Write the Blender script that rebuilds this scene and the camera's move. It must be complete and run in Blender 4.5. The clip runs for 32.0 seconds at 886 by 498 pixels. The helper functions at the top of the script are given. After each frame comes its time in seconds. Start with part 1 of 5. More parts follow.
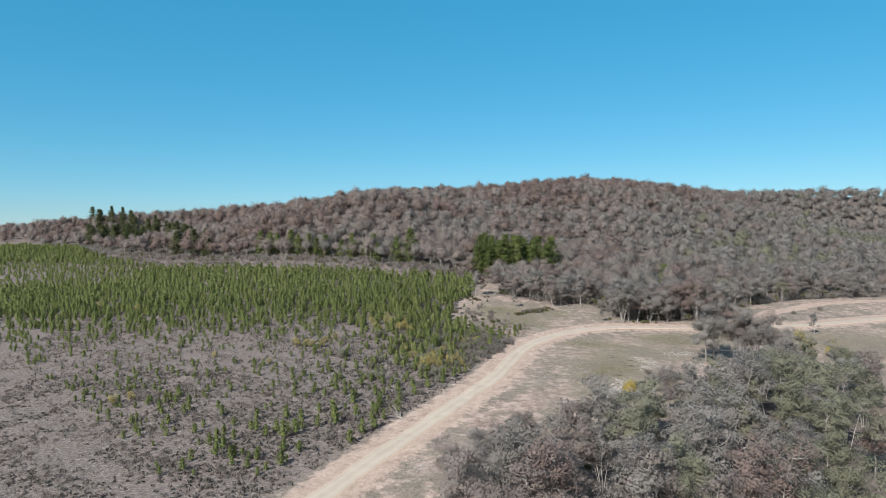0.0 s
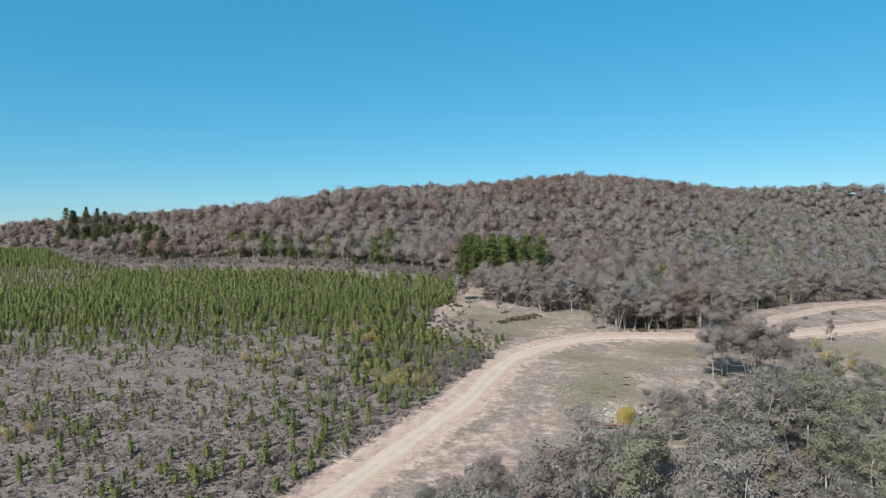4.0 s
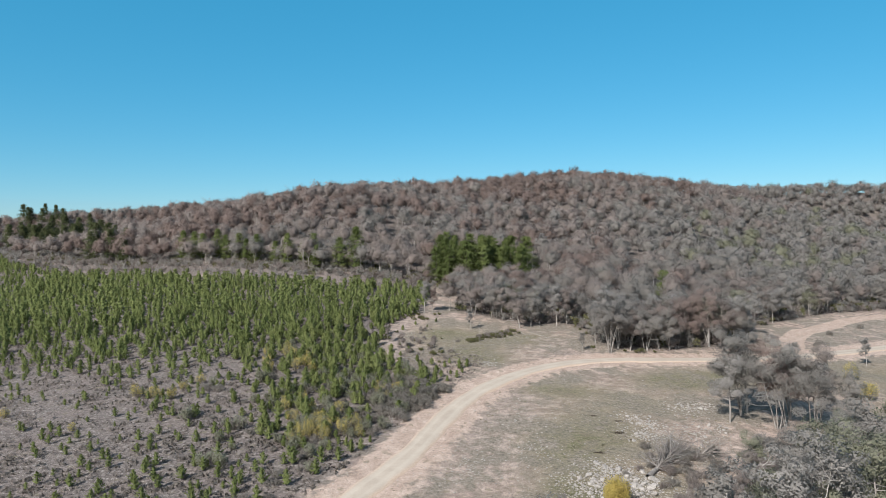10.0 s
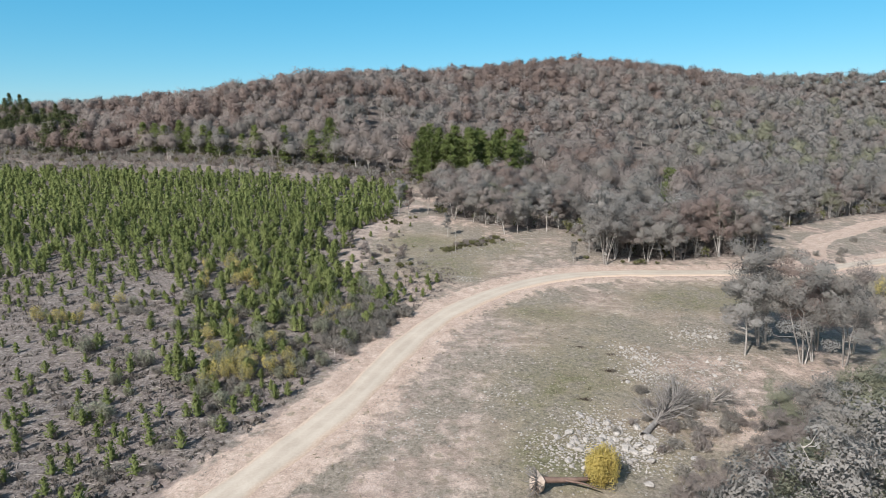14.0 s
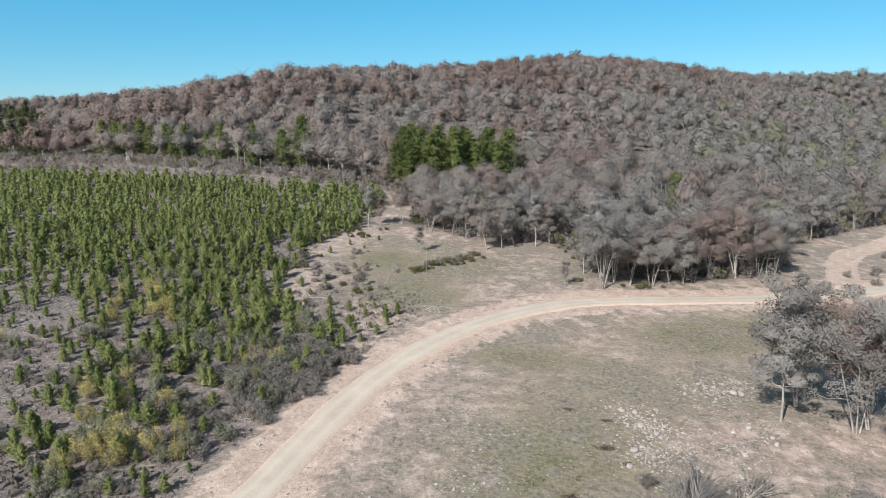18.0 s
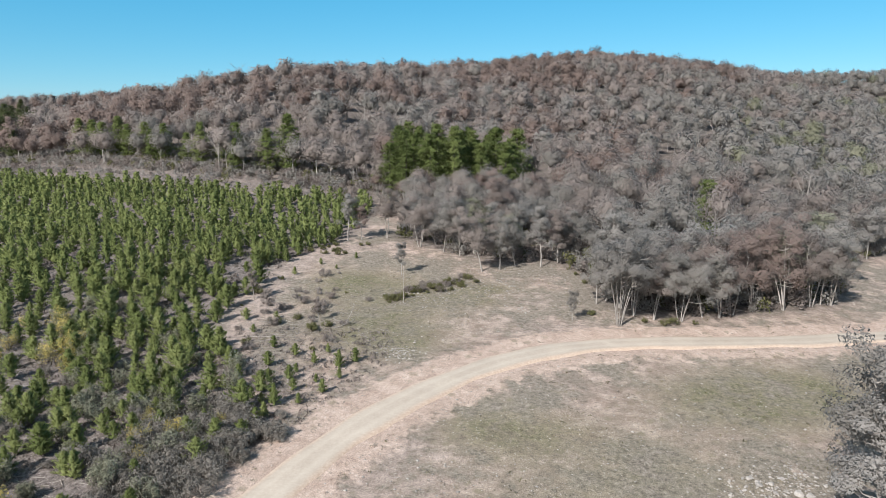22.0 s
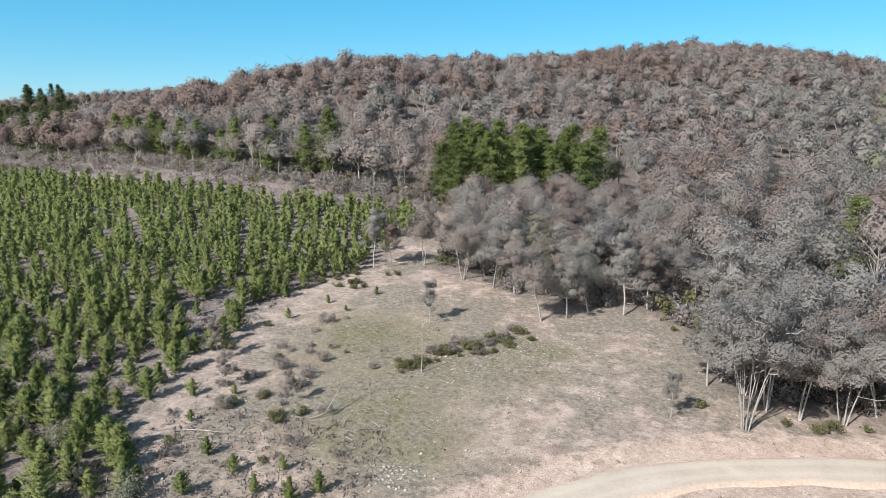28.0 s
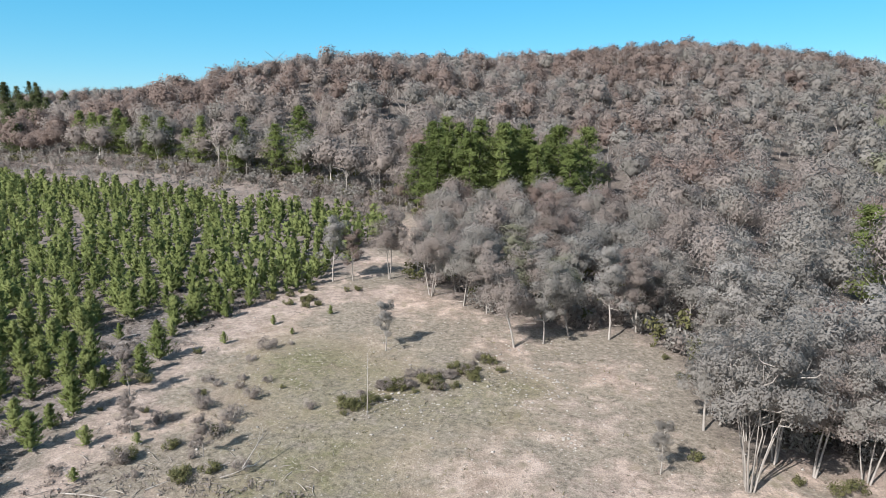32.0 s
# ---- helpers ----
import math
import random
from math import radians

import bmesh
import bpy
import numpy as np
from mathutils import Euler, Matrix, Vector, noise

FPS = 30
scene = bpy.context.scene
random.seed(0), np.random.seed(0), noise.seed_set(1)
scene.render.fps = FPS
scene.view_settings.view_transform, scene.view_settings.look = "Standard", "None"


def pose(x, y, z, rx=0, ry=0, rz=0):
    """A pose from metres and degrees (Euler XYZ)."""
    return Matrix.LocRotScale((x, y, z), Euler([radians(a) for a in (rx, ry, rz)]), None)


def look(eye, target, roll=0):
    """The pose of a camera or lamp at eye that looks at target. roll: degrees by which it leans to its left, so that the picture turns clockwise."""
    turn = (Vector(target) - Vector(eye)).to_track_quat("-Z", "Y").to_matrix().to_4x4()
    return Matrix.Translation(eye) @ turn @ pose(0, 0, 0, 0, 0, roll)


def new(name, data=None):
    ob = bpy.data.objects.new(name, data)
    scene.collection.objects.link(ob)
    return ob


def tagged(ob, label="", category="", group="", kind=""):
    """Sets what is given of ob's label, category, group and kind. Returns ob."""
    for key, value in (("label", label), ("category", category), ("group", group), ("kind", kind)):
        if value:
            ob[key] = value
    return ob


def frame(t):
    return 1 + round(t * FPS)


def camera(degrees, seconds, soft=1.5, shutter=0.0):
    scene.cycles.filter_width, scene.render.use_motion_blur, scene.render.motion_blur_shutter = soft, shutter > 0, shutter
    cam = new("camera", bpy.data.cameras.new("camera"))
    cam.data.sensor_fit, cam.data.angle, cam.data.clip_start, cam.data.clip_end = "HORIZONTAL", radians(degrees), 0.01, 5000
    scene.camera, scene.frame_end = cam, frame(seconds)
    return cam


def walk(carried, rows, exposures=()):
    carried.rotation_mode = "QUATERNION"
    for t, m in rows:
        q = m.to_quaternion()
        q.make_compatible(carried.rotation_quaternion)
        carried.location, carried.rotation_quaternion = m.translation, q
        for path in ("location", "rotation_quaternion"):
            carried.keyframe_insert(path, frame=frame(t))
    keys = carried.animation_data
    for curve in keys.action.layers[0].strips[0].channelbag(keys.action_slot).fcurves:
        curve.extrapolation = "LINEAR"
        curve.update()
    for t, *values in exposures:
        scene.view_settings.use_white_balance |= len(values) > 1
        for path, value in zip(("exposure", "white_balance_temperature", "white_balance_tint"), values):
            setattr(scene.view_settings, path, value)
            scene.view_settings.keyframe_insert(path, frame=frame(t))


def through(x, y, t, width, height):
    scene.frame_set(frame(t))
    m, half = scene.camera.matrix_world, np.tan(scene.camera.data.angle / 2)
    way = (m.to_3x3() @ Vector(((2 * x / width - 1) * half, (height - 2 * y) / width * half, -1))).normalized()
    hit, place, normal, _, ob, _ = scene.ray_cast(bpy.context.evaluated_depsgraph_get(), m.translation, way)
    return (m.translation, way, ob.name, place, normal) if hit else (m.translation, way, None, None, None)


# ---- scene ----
cam = camera(66.0, 32.0, soft=0.8)
PATH = [  # seconds, place, (yaw, pitch, roll)
    (0.0, (-16.177, -60.583, 39.459), (0.001, -0.567, -0.167)),
    (1.0, (-14.007, -53.297, 39.334), (0.003, -0.507, -0.247)),
    (2.0, (-11.841, -46.054, 39.251), (-0.050, -0.529, -0.375)),
    (3.0, (-9.683, -38.898, 39.255), (-0.125, -0.513, -0.488)),
    (6.0, (-3.293, -18.060, 39.918), (-0.254, -0.554, -0.443)),
    (7.0, (-1.197, -11.108, 40.181), (-0.295, -0.573, -0.410)),
    (8.0, (0.880, -4.013, 40.346), (-0.315, -0.575, -0.403)),
    (9.0, (2.939, 3.281, 40.366), (-0.332, -0.571, -0.391)),
    (10.0, (4.991, 10.716, 40.282), (-0.385, -0.595, -0.351)),
    (10.5, (6.020, 14.458, 40.222), (-0.373, -0.614, -0.330)),
    (11.0, (7.052, 18.202, 40.160), (-0.363, -1.554, -0.314)),
    (11.5, (8.091, 21.937, 40.105), (-0.334, -3.895, -0.303)),
    (12.0, (9.137, 25.652, 40.065), (-0.294, -6.289, -0.299)),
    (12.5, (10.191, 29.337, 40.045), (-0.245, -8.647, -0.297)),
    (13.0, (11.248, 32.994, 40.044), (-0.247, -9.425, -0.296)),
    (14.0, (13.340, 40.226, 40.078), (-0.222, -9.450, -0.294)),
    (17.0, (18.972, 61.408, 40.148), (-0.207, -9.446, -0.245)),
    (18.0, (20.625, 68.393, 40.096), (-0.249, -9.449, -0.092)),
    (19.0, (22.319, 75.430, 40.027), (-0.374, -9.458, 0.066)),
    (20.0, (24.168, 82.580, 39.958), (-0.381, -9.451, 0.094)),
    (21.0, (26.196, 89.815, 39.902), (-0.396, -9.436, 0.054)),
    (21.5, (27.178, 93.352, 39.876), (-0.363, -9.419, 0.045)),
    (22.0, (28.073, 96.772, 39.846), (1.466, -9.356, 0.048)),
    (22.5, (28.855, 100.089, 39.804), (5.455, -9.375, 0.062)),
    (23.0, (29.501, 103.329, 39.738), (6.587, -9.396, 0.083)),
    (23.5, (29.999, 106.519, 39.642), (7.365, -9.391, 0.106)),
    (24.0, (30.384, 109.690, 39.539), (7.878, -9.428, 0.127)),
    (25.0, (30.990, 116.096, 39.421), (8.418, -9.356, 0.160)),
    (28.0, (32.432, 137.110, 39.961), (8.232, -9.505, 0.416)),
    (28.5, (32.572, 140.724, 40.023), (8.139, -9.516, 0.445)),
    (29.0, (32.810, 144.052, 40.093), (8.405, -9.502, 0.482)),
    (29.5, (33.198, 146.900, 40.184), (8.707, -9.358, 0.525)),
    (30.0, (33.654, 149.081, 40.256), (8.671, -9.355, 0.569)),
    (30.5, (34.086, 150.473, 40.262), (8.503, -9.415, 0.607)),
    (31.0, (34.515, 151.222, 40.174), (8.340, -9.406, 0.636)),
    (31.5, (34.975, 151.537, 39.981), (8.102, -9.394, 0.656)),
    (32.0, (35.457, 151.636, 39.730), (7.851, -9.398, 0.668)),
]
walk(cam, [(t, Matrix.Translation(eye) @ pose(0, 0, 0, 0, 0, yaw) @ pose(0, 0, 0, 90 + pitch) @ pose(0, 0, 0, 0, 0, roll)) for t, eye, (yaw, pitch, roll) in PATH],
     exposures=[(0.0, 0.7), (10.5, 0.72), (13.0, 0.81), (21.5, 0.85), (25.0, 0.94), (32.0, 1.05)])

# ---- light ----
SUN_AZ, SUN_EL = math.atan2(-0.55, -0.83), radians(37)   # bearing of the sun, from +y towards +x
world = bpy.data.worlds.new("world")
scene.world = world
world.use_nodes = True
wn = world.node_tree
sky = wn.nodes.new("ShaderNodeTexSky")
sky.sky_type, sky.sun_disc = "NISHITA", False
sky.sun_elevation, sky.sun_rotation = SUN_EL, SUN_AZ
sky.air_density, sky.dust_density, sky.ozone_density, sky.altitude = 1.0, 0.0, 4.0, 0
deep = wn.nodes.new("ShaderNodeHueSaturation")   # clear winter sky, deep blue
deep.inputs["Hue"].default_value, deep.inputs["Saturation"].default_value = 0.484, 1.28
wn.links.new(sky.outputs[0], deep.inputs["Color"])
even = wn.nodes.new("ShaderNodeMix")   # the high clear air evens out the sky's blue
even.data_type = "RGBA"
even.inputs[0].default_value, even.inputs[7].default_value = 0.5, (0.30, 3.0, 5.2, 1)
wn.links.new(deep.outputs[0], even.inputs[6])
pale = wn.nodes.new("ShaderNodeHueSaturation")   # the sky pales smoothly towards the sun's side
pale.inputs["Saturation"].default_value = 0.5
wn.links.new(sky.outputs[0], pale.inputs["Color"])
sky_dir = wn.nodes.new("ShaderNodeTexCoord")
sunward = wn.nodes.new("ShaderNodeVectorMath")
sunward.operation = "DOT_PRODUCT"
sunward.inputs[1].default_value = (math.sin(SUN_AZ) * math.cos(SUN_EL), math.cos(SUN_AZ) * math.cos(SUN_EL), math.sin(SUN_EL))
wn.links.new(sky_dir.outputs["Generated"], sunward.inputs[0])
fade = wn.nodes.new("ShaderNodeMapRange")
fade.interpolation_type = "SMOOTHSTEP"
fade.inputs["From Min"].default_value, fade.inputs["From Max"].default_value = -0.15, 0.65
wn.links.new(sunward.outputs["Value"], fade.inputs["Value"])
both = wn.nodes.new("ShaderNodeMix")
both.data_type = "RGBA"
wn.links.new(fade.outputs[0], both.inputs[0])
wn.links.new(even.outputs[2], both.inputs[6])
wn.links.new(pale.outputs[0], both.inputs[7])
wn.links.new(both.outputs[2], wn.nodes["Background"].inputs[0])
wn.nodes["Background"].inputs[1].default_value = 0.08
sun = new("sun", bpy.data.lights.new("sun", "SUN"))
sun.data.energy, sun.data.angle, sun.data.color = 4.2, radians(0.53), (1.0, 0.965, 0.945)
sun_dir = Vector((math.sin(SUN_AZ) * math.cos(SUN_EL), math.cos(SUN_AZ) * math.cos(SUN_EL), math.sin(SUN_EL)))
sun.matrix_world = look(sun_dir * 200, (0, 0, 0))

# ---- land form ----
HILLS = ((85.6, 203.7, 751.5, 180.2, 173.8), (56.1, -319.1, 712.4, 246.9, 180.3), (83.1, 562.1, 819.9, 156.8, 52.1), (74, -2269, 2722, 604, 207), (27, -84.7, 527, 71.5, 96.4), (0.9, -44.6, 398.2, 60, 43.3), (-12.7, -179.7, 560.3, 159.5, 36.7), (-1.8, -180, 392, 55, 32))
BASE = (4.785, 8.528, -1.145, -1.699, -3.447, -0.011)
ROAD = ((-150, -140), (-100, -60), (-62, 15), (-38.3, 60.3), (-31, 75.5), (-21, 95), (-11.5, 114), (-1.2, 134.7), (4.5, 151), (9.2, 163.5),
        (15.6, 175.8), (24.6, 187.7), (34.7, 197.3), (46, 204), (59, 208), (77, 211.4), (95, 216), (126, 228), (198, 269), (300, 335), (420, 390))
TRACK = ((112, 225), (122, 236), (131, 252), (141, 265), (156, 277), (188, 304), (240, 330))


def curve_points(pts, step):
    """Catmull-Rom through pts, at even steps."""
    p = np.array([2 * np.array(pts[0]) - pts[1], *pts, 2 * np.array(pts[-1]) - pts[-2]], float)
    out = []
    for i in range(1, len(p) - 2):
        n = max(2, int(np.hypot(*(p[i + 1] - p[i])) / step))
        u = (np.arange(n) / n)[:, None]
        a, b, c, d = p[i - 1], p[i], p[i + 1], p[i + 2]
        out.append(0.5 * (2 * b + (c - a) * u + (2 * a - 5 * b + 4 * c - d) * u ** 2 + (3 * b - a - 3 * c + d) * u ** 3))
    return np.vstack(out + [p[-2:-1]])


road_line, track_line = curve_points(ROAD, 1.5), curve_points(TRACK, 1.5)
sight_line = curve_points(((-270, 458), (-205, 413), (-155, 387), (-113, 364), (-76, 347), (-42, 335), (-19, 326), (3, 316), (8, 298), (6, 280)), 2.0)


def distance(x, y, line):
    """Distance from each (x, y) to a line of points."""
    x, y = np.asarray(x, float).ravel(), np.asarray(y, float).ravel()
    out = np.full(x.shape, 1e3)
    lo, hi = line.min(0) - 40, line.max(0) + 40
    k = np.where((x > lo[0]) & (x < hi[0]) & (y > lo[1]) & (y < hi[1]))[0]
    for s in range(0, len(k), 4000):
        j = k[s:s + 4000]
        a, b = line[:-1], line[1:]
        d = b - a
        px, py = x[j, None] - a[None, :, 0], y[j, None] - a[None, :, 1]
        u = np.clip((px * d[:, 0] + py * d[:, 1]) / (d ** 2).sum(1), 0, 1)
        out[j] = np.sqrt(((px - u * d[:, 0]) ** 2 + (py - u * d[:, 1]) ** 2).min(1))
    return out


def plain(x, y):
    """The land without its small relief."""
    x, y = np.asarray(x, float), np.asarray(y, float)
    u, v = 2.2 * np.tanh(x / 220), 2.6 * np.tanh((y - 180) / 260)
    z = BASE[0] + BASE[1] * v + BASE[2] * v * v + BASE[3] * u + BASE[4] * u * u + BASE[5] * u * v
    for a, cx, cy, sx, sy in HILLS:
        z = z + a * np.exp(-((x - cx) / sx) ** 2 / 2 - ((y - cy) / sy) ** 2 / 2)
    return z


def ripple(x, y):
    """Smooth small relief, about +-1."""
    return (np.sin(x * 0.31 + 1.3 * np.sin(y * 0.17)) * np.sin(y * 0.27 + 1.7 * np.sin(x * 0.13)) * 0.6
            + 0.4 * np.sin(x * 0.83 + 2.1 * np.sin(y * 0.39)) * np.sin(y * 0.71 + np.sin(x * 0.53)))


def height(x, y):
    x, y = np.asarray(x, float), np.asarray(y, float)
    shape = x.shape
    d = distance(x, y, road_line).reshape(shape)
    away = np.clip((d - 3.5) / 6, 0, 1)
    berm = 0.28 * np.exp(-((d - 5.2) / 1.1) ** 2) - 0.12 * np.exp(-((d - 3.6) / 0.8) ** 2)
    return plain(x, y) + away * 0.22 * ripple(x, y) + berm


def ground_at(x, y):
    return float(height(np.array([x]), np.array([y]))[0])


def inside(x, y, poly):
    x, y = np.asarray(x, float), np.asarray(y, float)
    hit = np.zeros(x.shape, bool)
    for (x0, y0), (x1, y1) in zip(poly, poly[1:] + poly[:1]):
        if y0 != y1:
            hit ^= ((y0 > y) != (y1 > y)) & (x < (x1 - x0) * (y - y0) / (y1 - y0) + x0)
    return hit


PLANTATION = [(0, 311), (1, 290), (-1, 270), (-10, 250), (-13, 221), (-14, 204), (-2, 192), (5, 184), (4, 170), (-3, 150), (-14, 126), (-26, 102), (-45, 66),
              (-75, 20), (-115, -50), (-230, -60), (-330, 80), (-470, 330), (-520, 560), (-330, 516), (-260, 434), (-202, 393), (-158, 369), (-116, 347), (-79, 333), (-44, 325), (-20, 318)]
FOREST = [(11, 272), (26, 259), (38, 252), (50, 256), (56, 247), (57, 224), (70, 221), (88, 227), (104, 234), (113, 246), (122, 266), (138, 281), (176, 311), (250, 345),
          (600, 480), (900, 700), (900, 960), (-700, 960), (-700, 640), (-500, 600), (-330, 522), (-260, 455), (-211, 421), (-141, 385), (-94, 363), (-61, 353), (-31, 343), (-14, 333), (4, 322), (15, 303)]
WOOD = [(-9, 58), (-4, 72), (2, 80), (13, 90), (26, 96), (40, 105), (50, 111), (60, 121), (69, 126), (80, 136), (92, 146), (108, 146), (100, 128), (94, 112), (86, 98), (80, 84), (80, 40), (60, 10), (0, 10), (-20, 30)]

# ---- materials ----


def node(tree, kind, **values):
    n = tree.nodes.new("ShaderNode" + kind)
    for key, value in values.items():
        n.inputs[key.replace("_", " ")].default_value = value
    return n


def material(name):
    m = bpy.data.materials.new(name)
    m.use_nodes = True
    return m, m.node_tree, m.node_tree.nodes["Principled BSDF"]


def ramp(tree, source, *stops):
    n = tree.nodes.new("ShaderNodeValToRGB")
    while len(n.color_ramp.elements) < len(stops):
        n.color_ramp.elements.new(0.5)
    for e, (at, col) in zip(n.color_ramp.elements, stops):
        e.position, e.color = at, (*col, 1)
    tree.links.new(source, n.inputs[0])
    return n.outputs[0]


def mix(tree, fac, a, b, kind="MIX"):
    n = tree.nodes.new("ShaderNodeMix")
    n.data_type, n.blend_type = "RGBA", kind
    for socket, value in ((n.inputs[0], fac), (n.inputs[6], a), (n.inputs[7], b)):
        if isinstance(value, (int, float)):
            socket.default_value = value
        elif isinstance(value, tuple):
            socket.default_value = (*value, 1)
        else:
            tree.links.new(value, socket)
    return n.outputs[2]


def noise_at(tree, scale, detail=4, rough=0.6, coords="Object"):
    tc = tree.nodes.new("ShaderNodeTexCoord")
    n = node(tree, "TexNoise", Scale=scale, Detail=detail, Roughness=rough)
    tree.links.new(tc.outputs[coords], n.inputs["Vector"])
    return n.outputs[0]


def math_node(tree, op, a, b):
    n = tree.nodes.new("ShaderNodeMath")
    n.operation = op
    for socket, value in zip(n.inputs, (a, b)):
        if isinstance(value, (int, float)):
            socket.default_value = value
        else:
            tree.links.new(value, socket)
    return n.outputs[0]


def bump(tree, shader, source, strength, dist):
    n = node(tree, "Bump", Strength=strength, Distance=dist)
    tree.links.new(source, n.inputs["Height"])
    tree.links.new(n.outputs[0], shader.inputs["Normal"])


def leaf_material(name, dark, mid, light, through=0.25, patch=0.05):
    """Foliage: each leaf differs a little, each tree and each part of the wood too."""
    m, t, s = material(name)
    geo = t.nodes.new("ShaderNodeNewGeometry")
    info = t.nodes.new("ShaderNodeObjectInfo")
    wide = node(t, "TexNoise", Scale=patch, Detail=3)
    t.links.new(geo.outputs["Position"], wide.inputs["Vector"])
    small = node(t, "TexNoise", Scale=0.45, Detail=2)
    t.links.new(geo.outputs["Position"], small.inputs["Vector"])
    v = math_node(t, "ADD", math_node(t, "MULTIPLY", geo.outputs["Random Per Island"], 0.12), math_node(t, "MULTIPLY", small.outputs[0], 0.43))
    v = math_node(t, "ADD", v, math_node(t, "MULTIPLY", wide.outputs[0], 0.5))
    v = math_node(t, "ADD", v, math_node(t, "MULTIPLY", info.outputs["Random"], 0.25))
    col = ramp(t, v, (0.25, dark), (0.6, mid), (0.95, light))
    t.links.new(col, s.inputs["Base Color"])
    s.inputs["Roughness"].default_value = 0.85
    s.inputs["Specular IOR Level"].default_value = 0.05
    tr = t.nodes.new("ShaderNodeBsdfTranslucent")
    t.links.new(col, tr.inputs[0])
    ms = t.nodes.new("ShaderNodeMixShader")
    ms.inputs[0].default_value = through
    t.links.new(s.outputs[0], ms.inputs[1])
    t.links.new(tr.outputs[0], ms.inputs[2])
    t.links.new(ms.outputs[0], t.nodes["Material Output"].inputs[0])
    return m


def solid_material(name, dark, light, scale=2.0, rough=0.9, relief=0.3, dist=0.05):
    m, t, s = material(name)
    info = t.nodes.new("ShaderNodeObjectInfo")
    geo = t.nodes.new("ShaderNodeNewGeometry")
    n = noise_at(t, scale, 6, 0.65)
    v = math_node(t, "ADD", math_node(t, "MULTIPLY", n, 0.9), math_node(t, "MULTIPLY", math_node(t, "ADD", info.outputs["Random"], geo.outputs["Random Per Island"]), 0.2))
    t.links.new(ramp(t, v, (0.35, dark), (0.9, light)), s.inputs["Base Color"])
    s.inputs["Roughness"].default_value = rough
    s.inputs["Specular IOR Level"].default_value = 0.2
    bump(t, s, n, relief, dist)
    return m


leaf_grey = leaf_material("leaf_grey", (0.165, 0.152, 0.136), (0.262, 0.246, 0.223), (0.365, 0.346, 0.318), 0.46)
leaf_green = leaf_material("leaf_olive", (0.135, 0.135, 0.093), (0.228, 0.229, 0.163), (0.330, 0.332, 0.247), 0.46)
leaf_rust = leaf_material("leaf_rust", (0.150, 0.115, 0.100), (0.243, 0.190, 0.166), (0.335, 0.272, 0.242), 0.46)
leaf_brown = leaf_material("leaf_brown", (0.150, 0.127, 0.112), (0.247, 0.212, 0.190), (0.345, 0.304, 0.277), 0.46)
leaf_pale = leaf_material("leaf_pale", (0.178, 0.167, 0.153), (0.282, 0.267, 0.247), (0.390, 0.371, 0.346), 0.46)
leaf_pine = leaf_material("pine_needles", (0.092, 0.116, 0.042), (0.176, 0.210, 0.078), (0.294, 0.320, 0.135), 0.45, 0.3)
leaf_tall = leaf_material("tall_pine_needles", (0.061, 0.082, 0.030), (0.121, 0.151, 0.051), (0.202, 0.235, 0.087), 0.42)
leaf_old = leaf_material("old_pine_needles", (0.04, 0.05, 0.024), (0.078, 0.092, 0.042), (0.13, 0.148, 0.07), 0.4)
leaf_wattle = leaf_material("wattle_bloom", (0.26, 0.21, 0.07), (0.44, 0.36, 0.12), (0.62, 0.52, 0.2), 0.38)
leaf_scrub = leaf_material("scrub_grey", (0.105, 0.093, 0.081), (0.204, 0.187, 0.162), (0.341, 0.314, 0.275), 0.38)
leaf_shrub = leaf_material("shrub_green", (0.06, 0.065, 0.03), (0.12, 0.12, 0.055), (0.19, 0.18, 0.09))
leaf_herb = leaf_material("green_herb", (0.099, 0.092, 0.050), (0.176, 0.158, 0.094), (0.264, 0.230, 0.143), 0.3)
leaf_heath = leaf_material("heath", (0.090, 0.078, 0.068), (0.166, 0.147, 0.128), (0.269, 0.243, 0.213), 0.3)
dark_herb = leaf_material("dark_herb", (0.05, 0.038, 0.03), (0.085, 0.066, 0.052), (0.13, 0.105, 0.08), 0.1)
straw = leaf_material("straw", (0.13, 0.11, 0.09), (0.225, 0.195, 0.16), (0.36, 0.32, 0.265), 0.15)
bark = solid_material("bark_pale", (0.12, 0.106, 0.094), (0.40, 0.37, 0.335), 1.2)
bark_dark = solid_material("bark_dark", (0.05, 0.042, 0.036), (0.17, 0.145, 0.125), 2.0)
dead_wood = solid_material("dead_wood", (0.14, 0.12, 0.105), (0.42, 0.385, 0.345), 3.0)
rock_mat = solid_material("granite", (0.095, 0.088, 0.08), (0.40, 0.37, 0.333), 1.6, 0.9, 0.6, 0.08)
old_wood = solid_material("old_wood", (0.06, 0.052, 0.046), (0.30, 0.275, 0.25), 2.0)
clay = solid_material("clay", (0.15, 0.11, 0.085), (0.44, 0.36, 0.295), 2.5, 0.95, 0.6, 0.1)


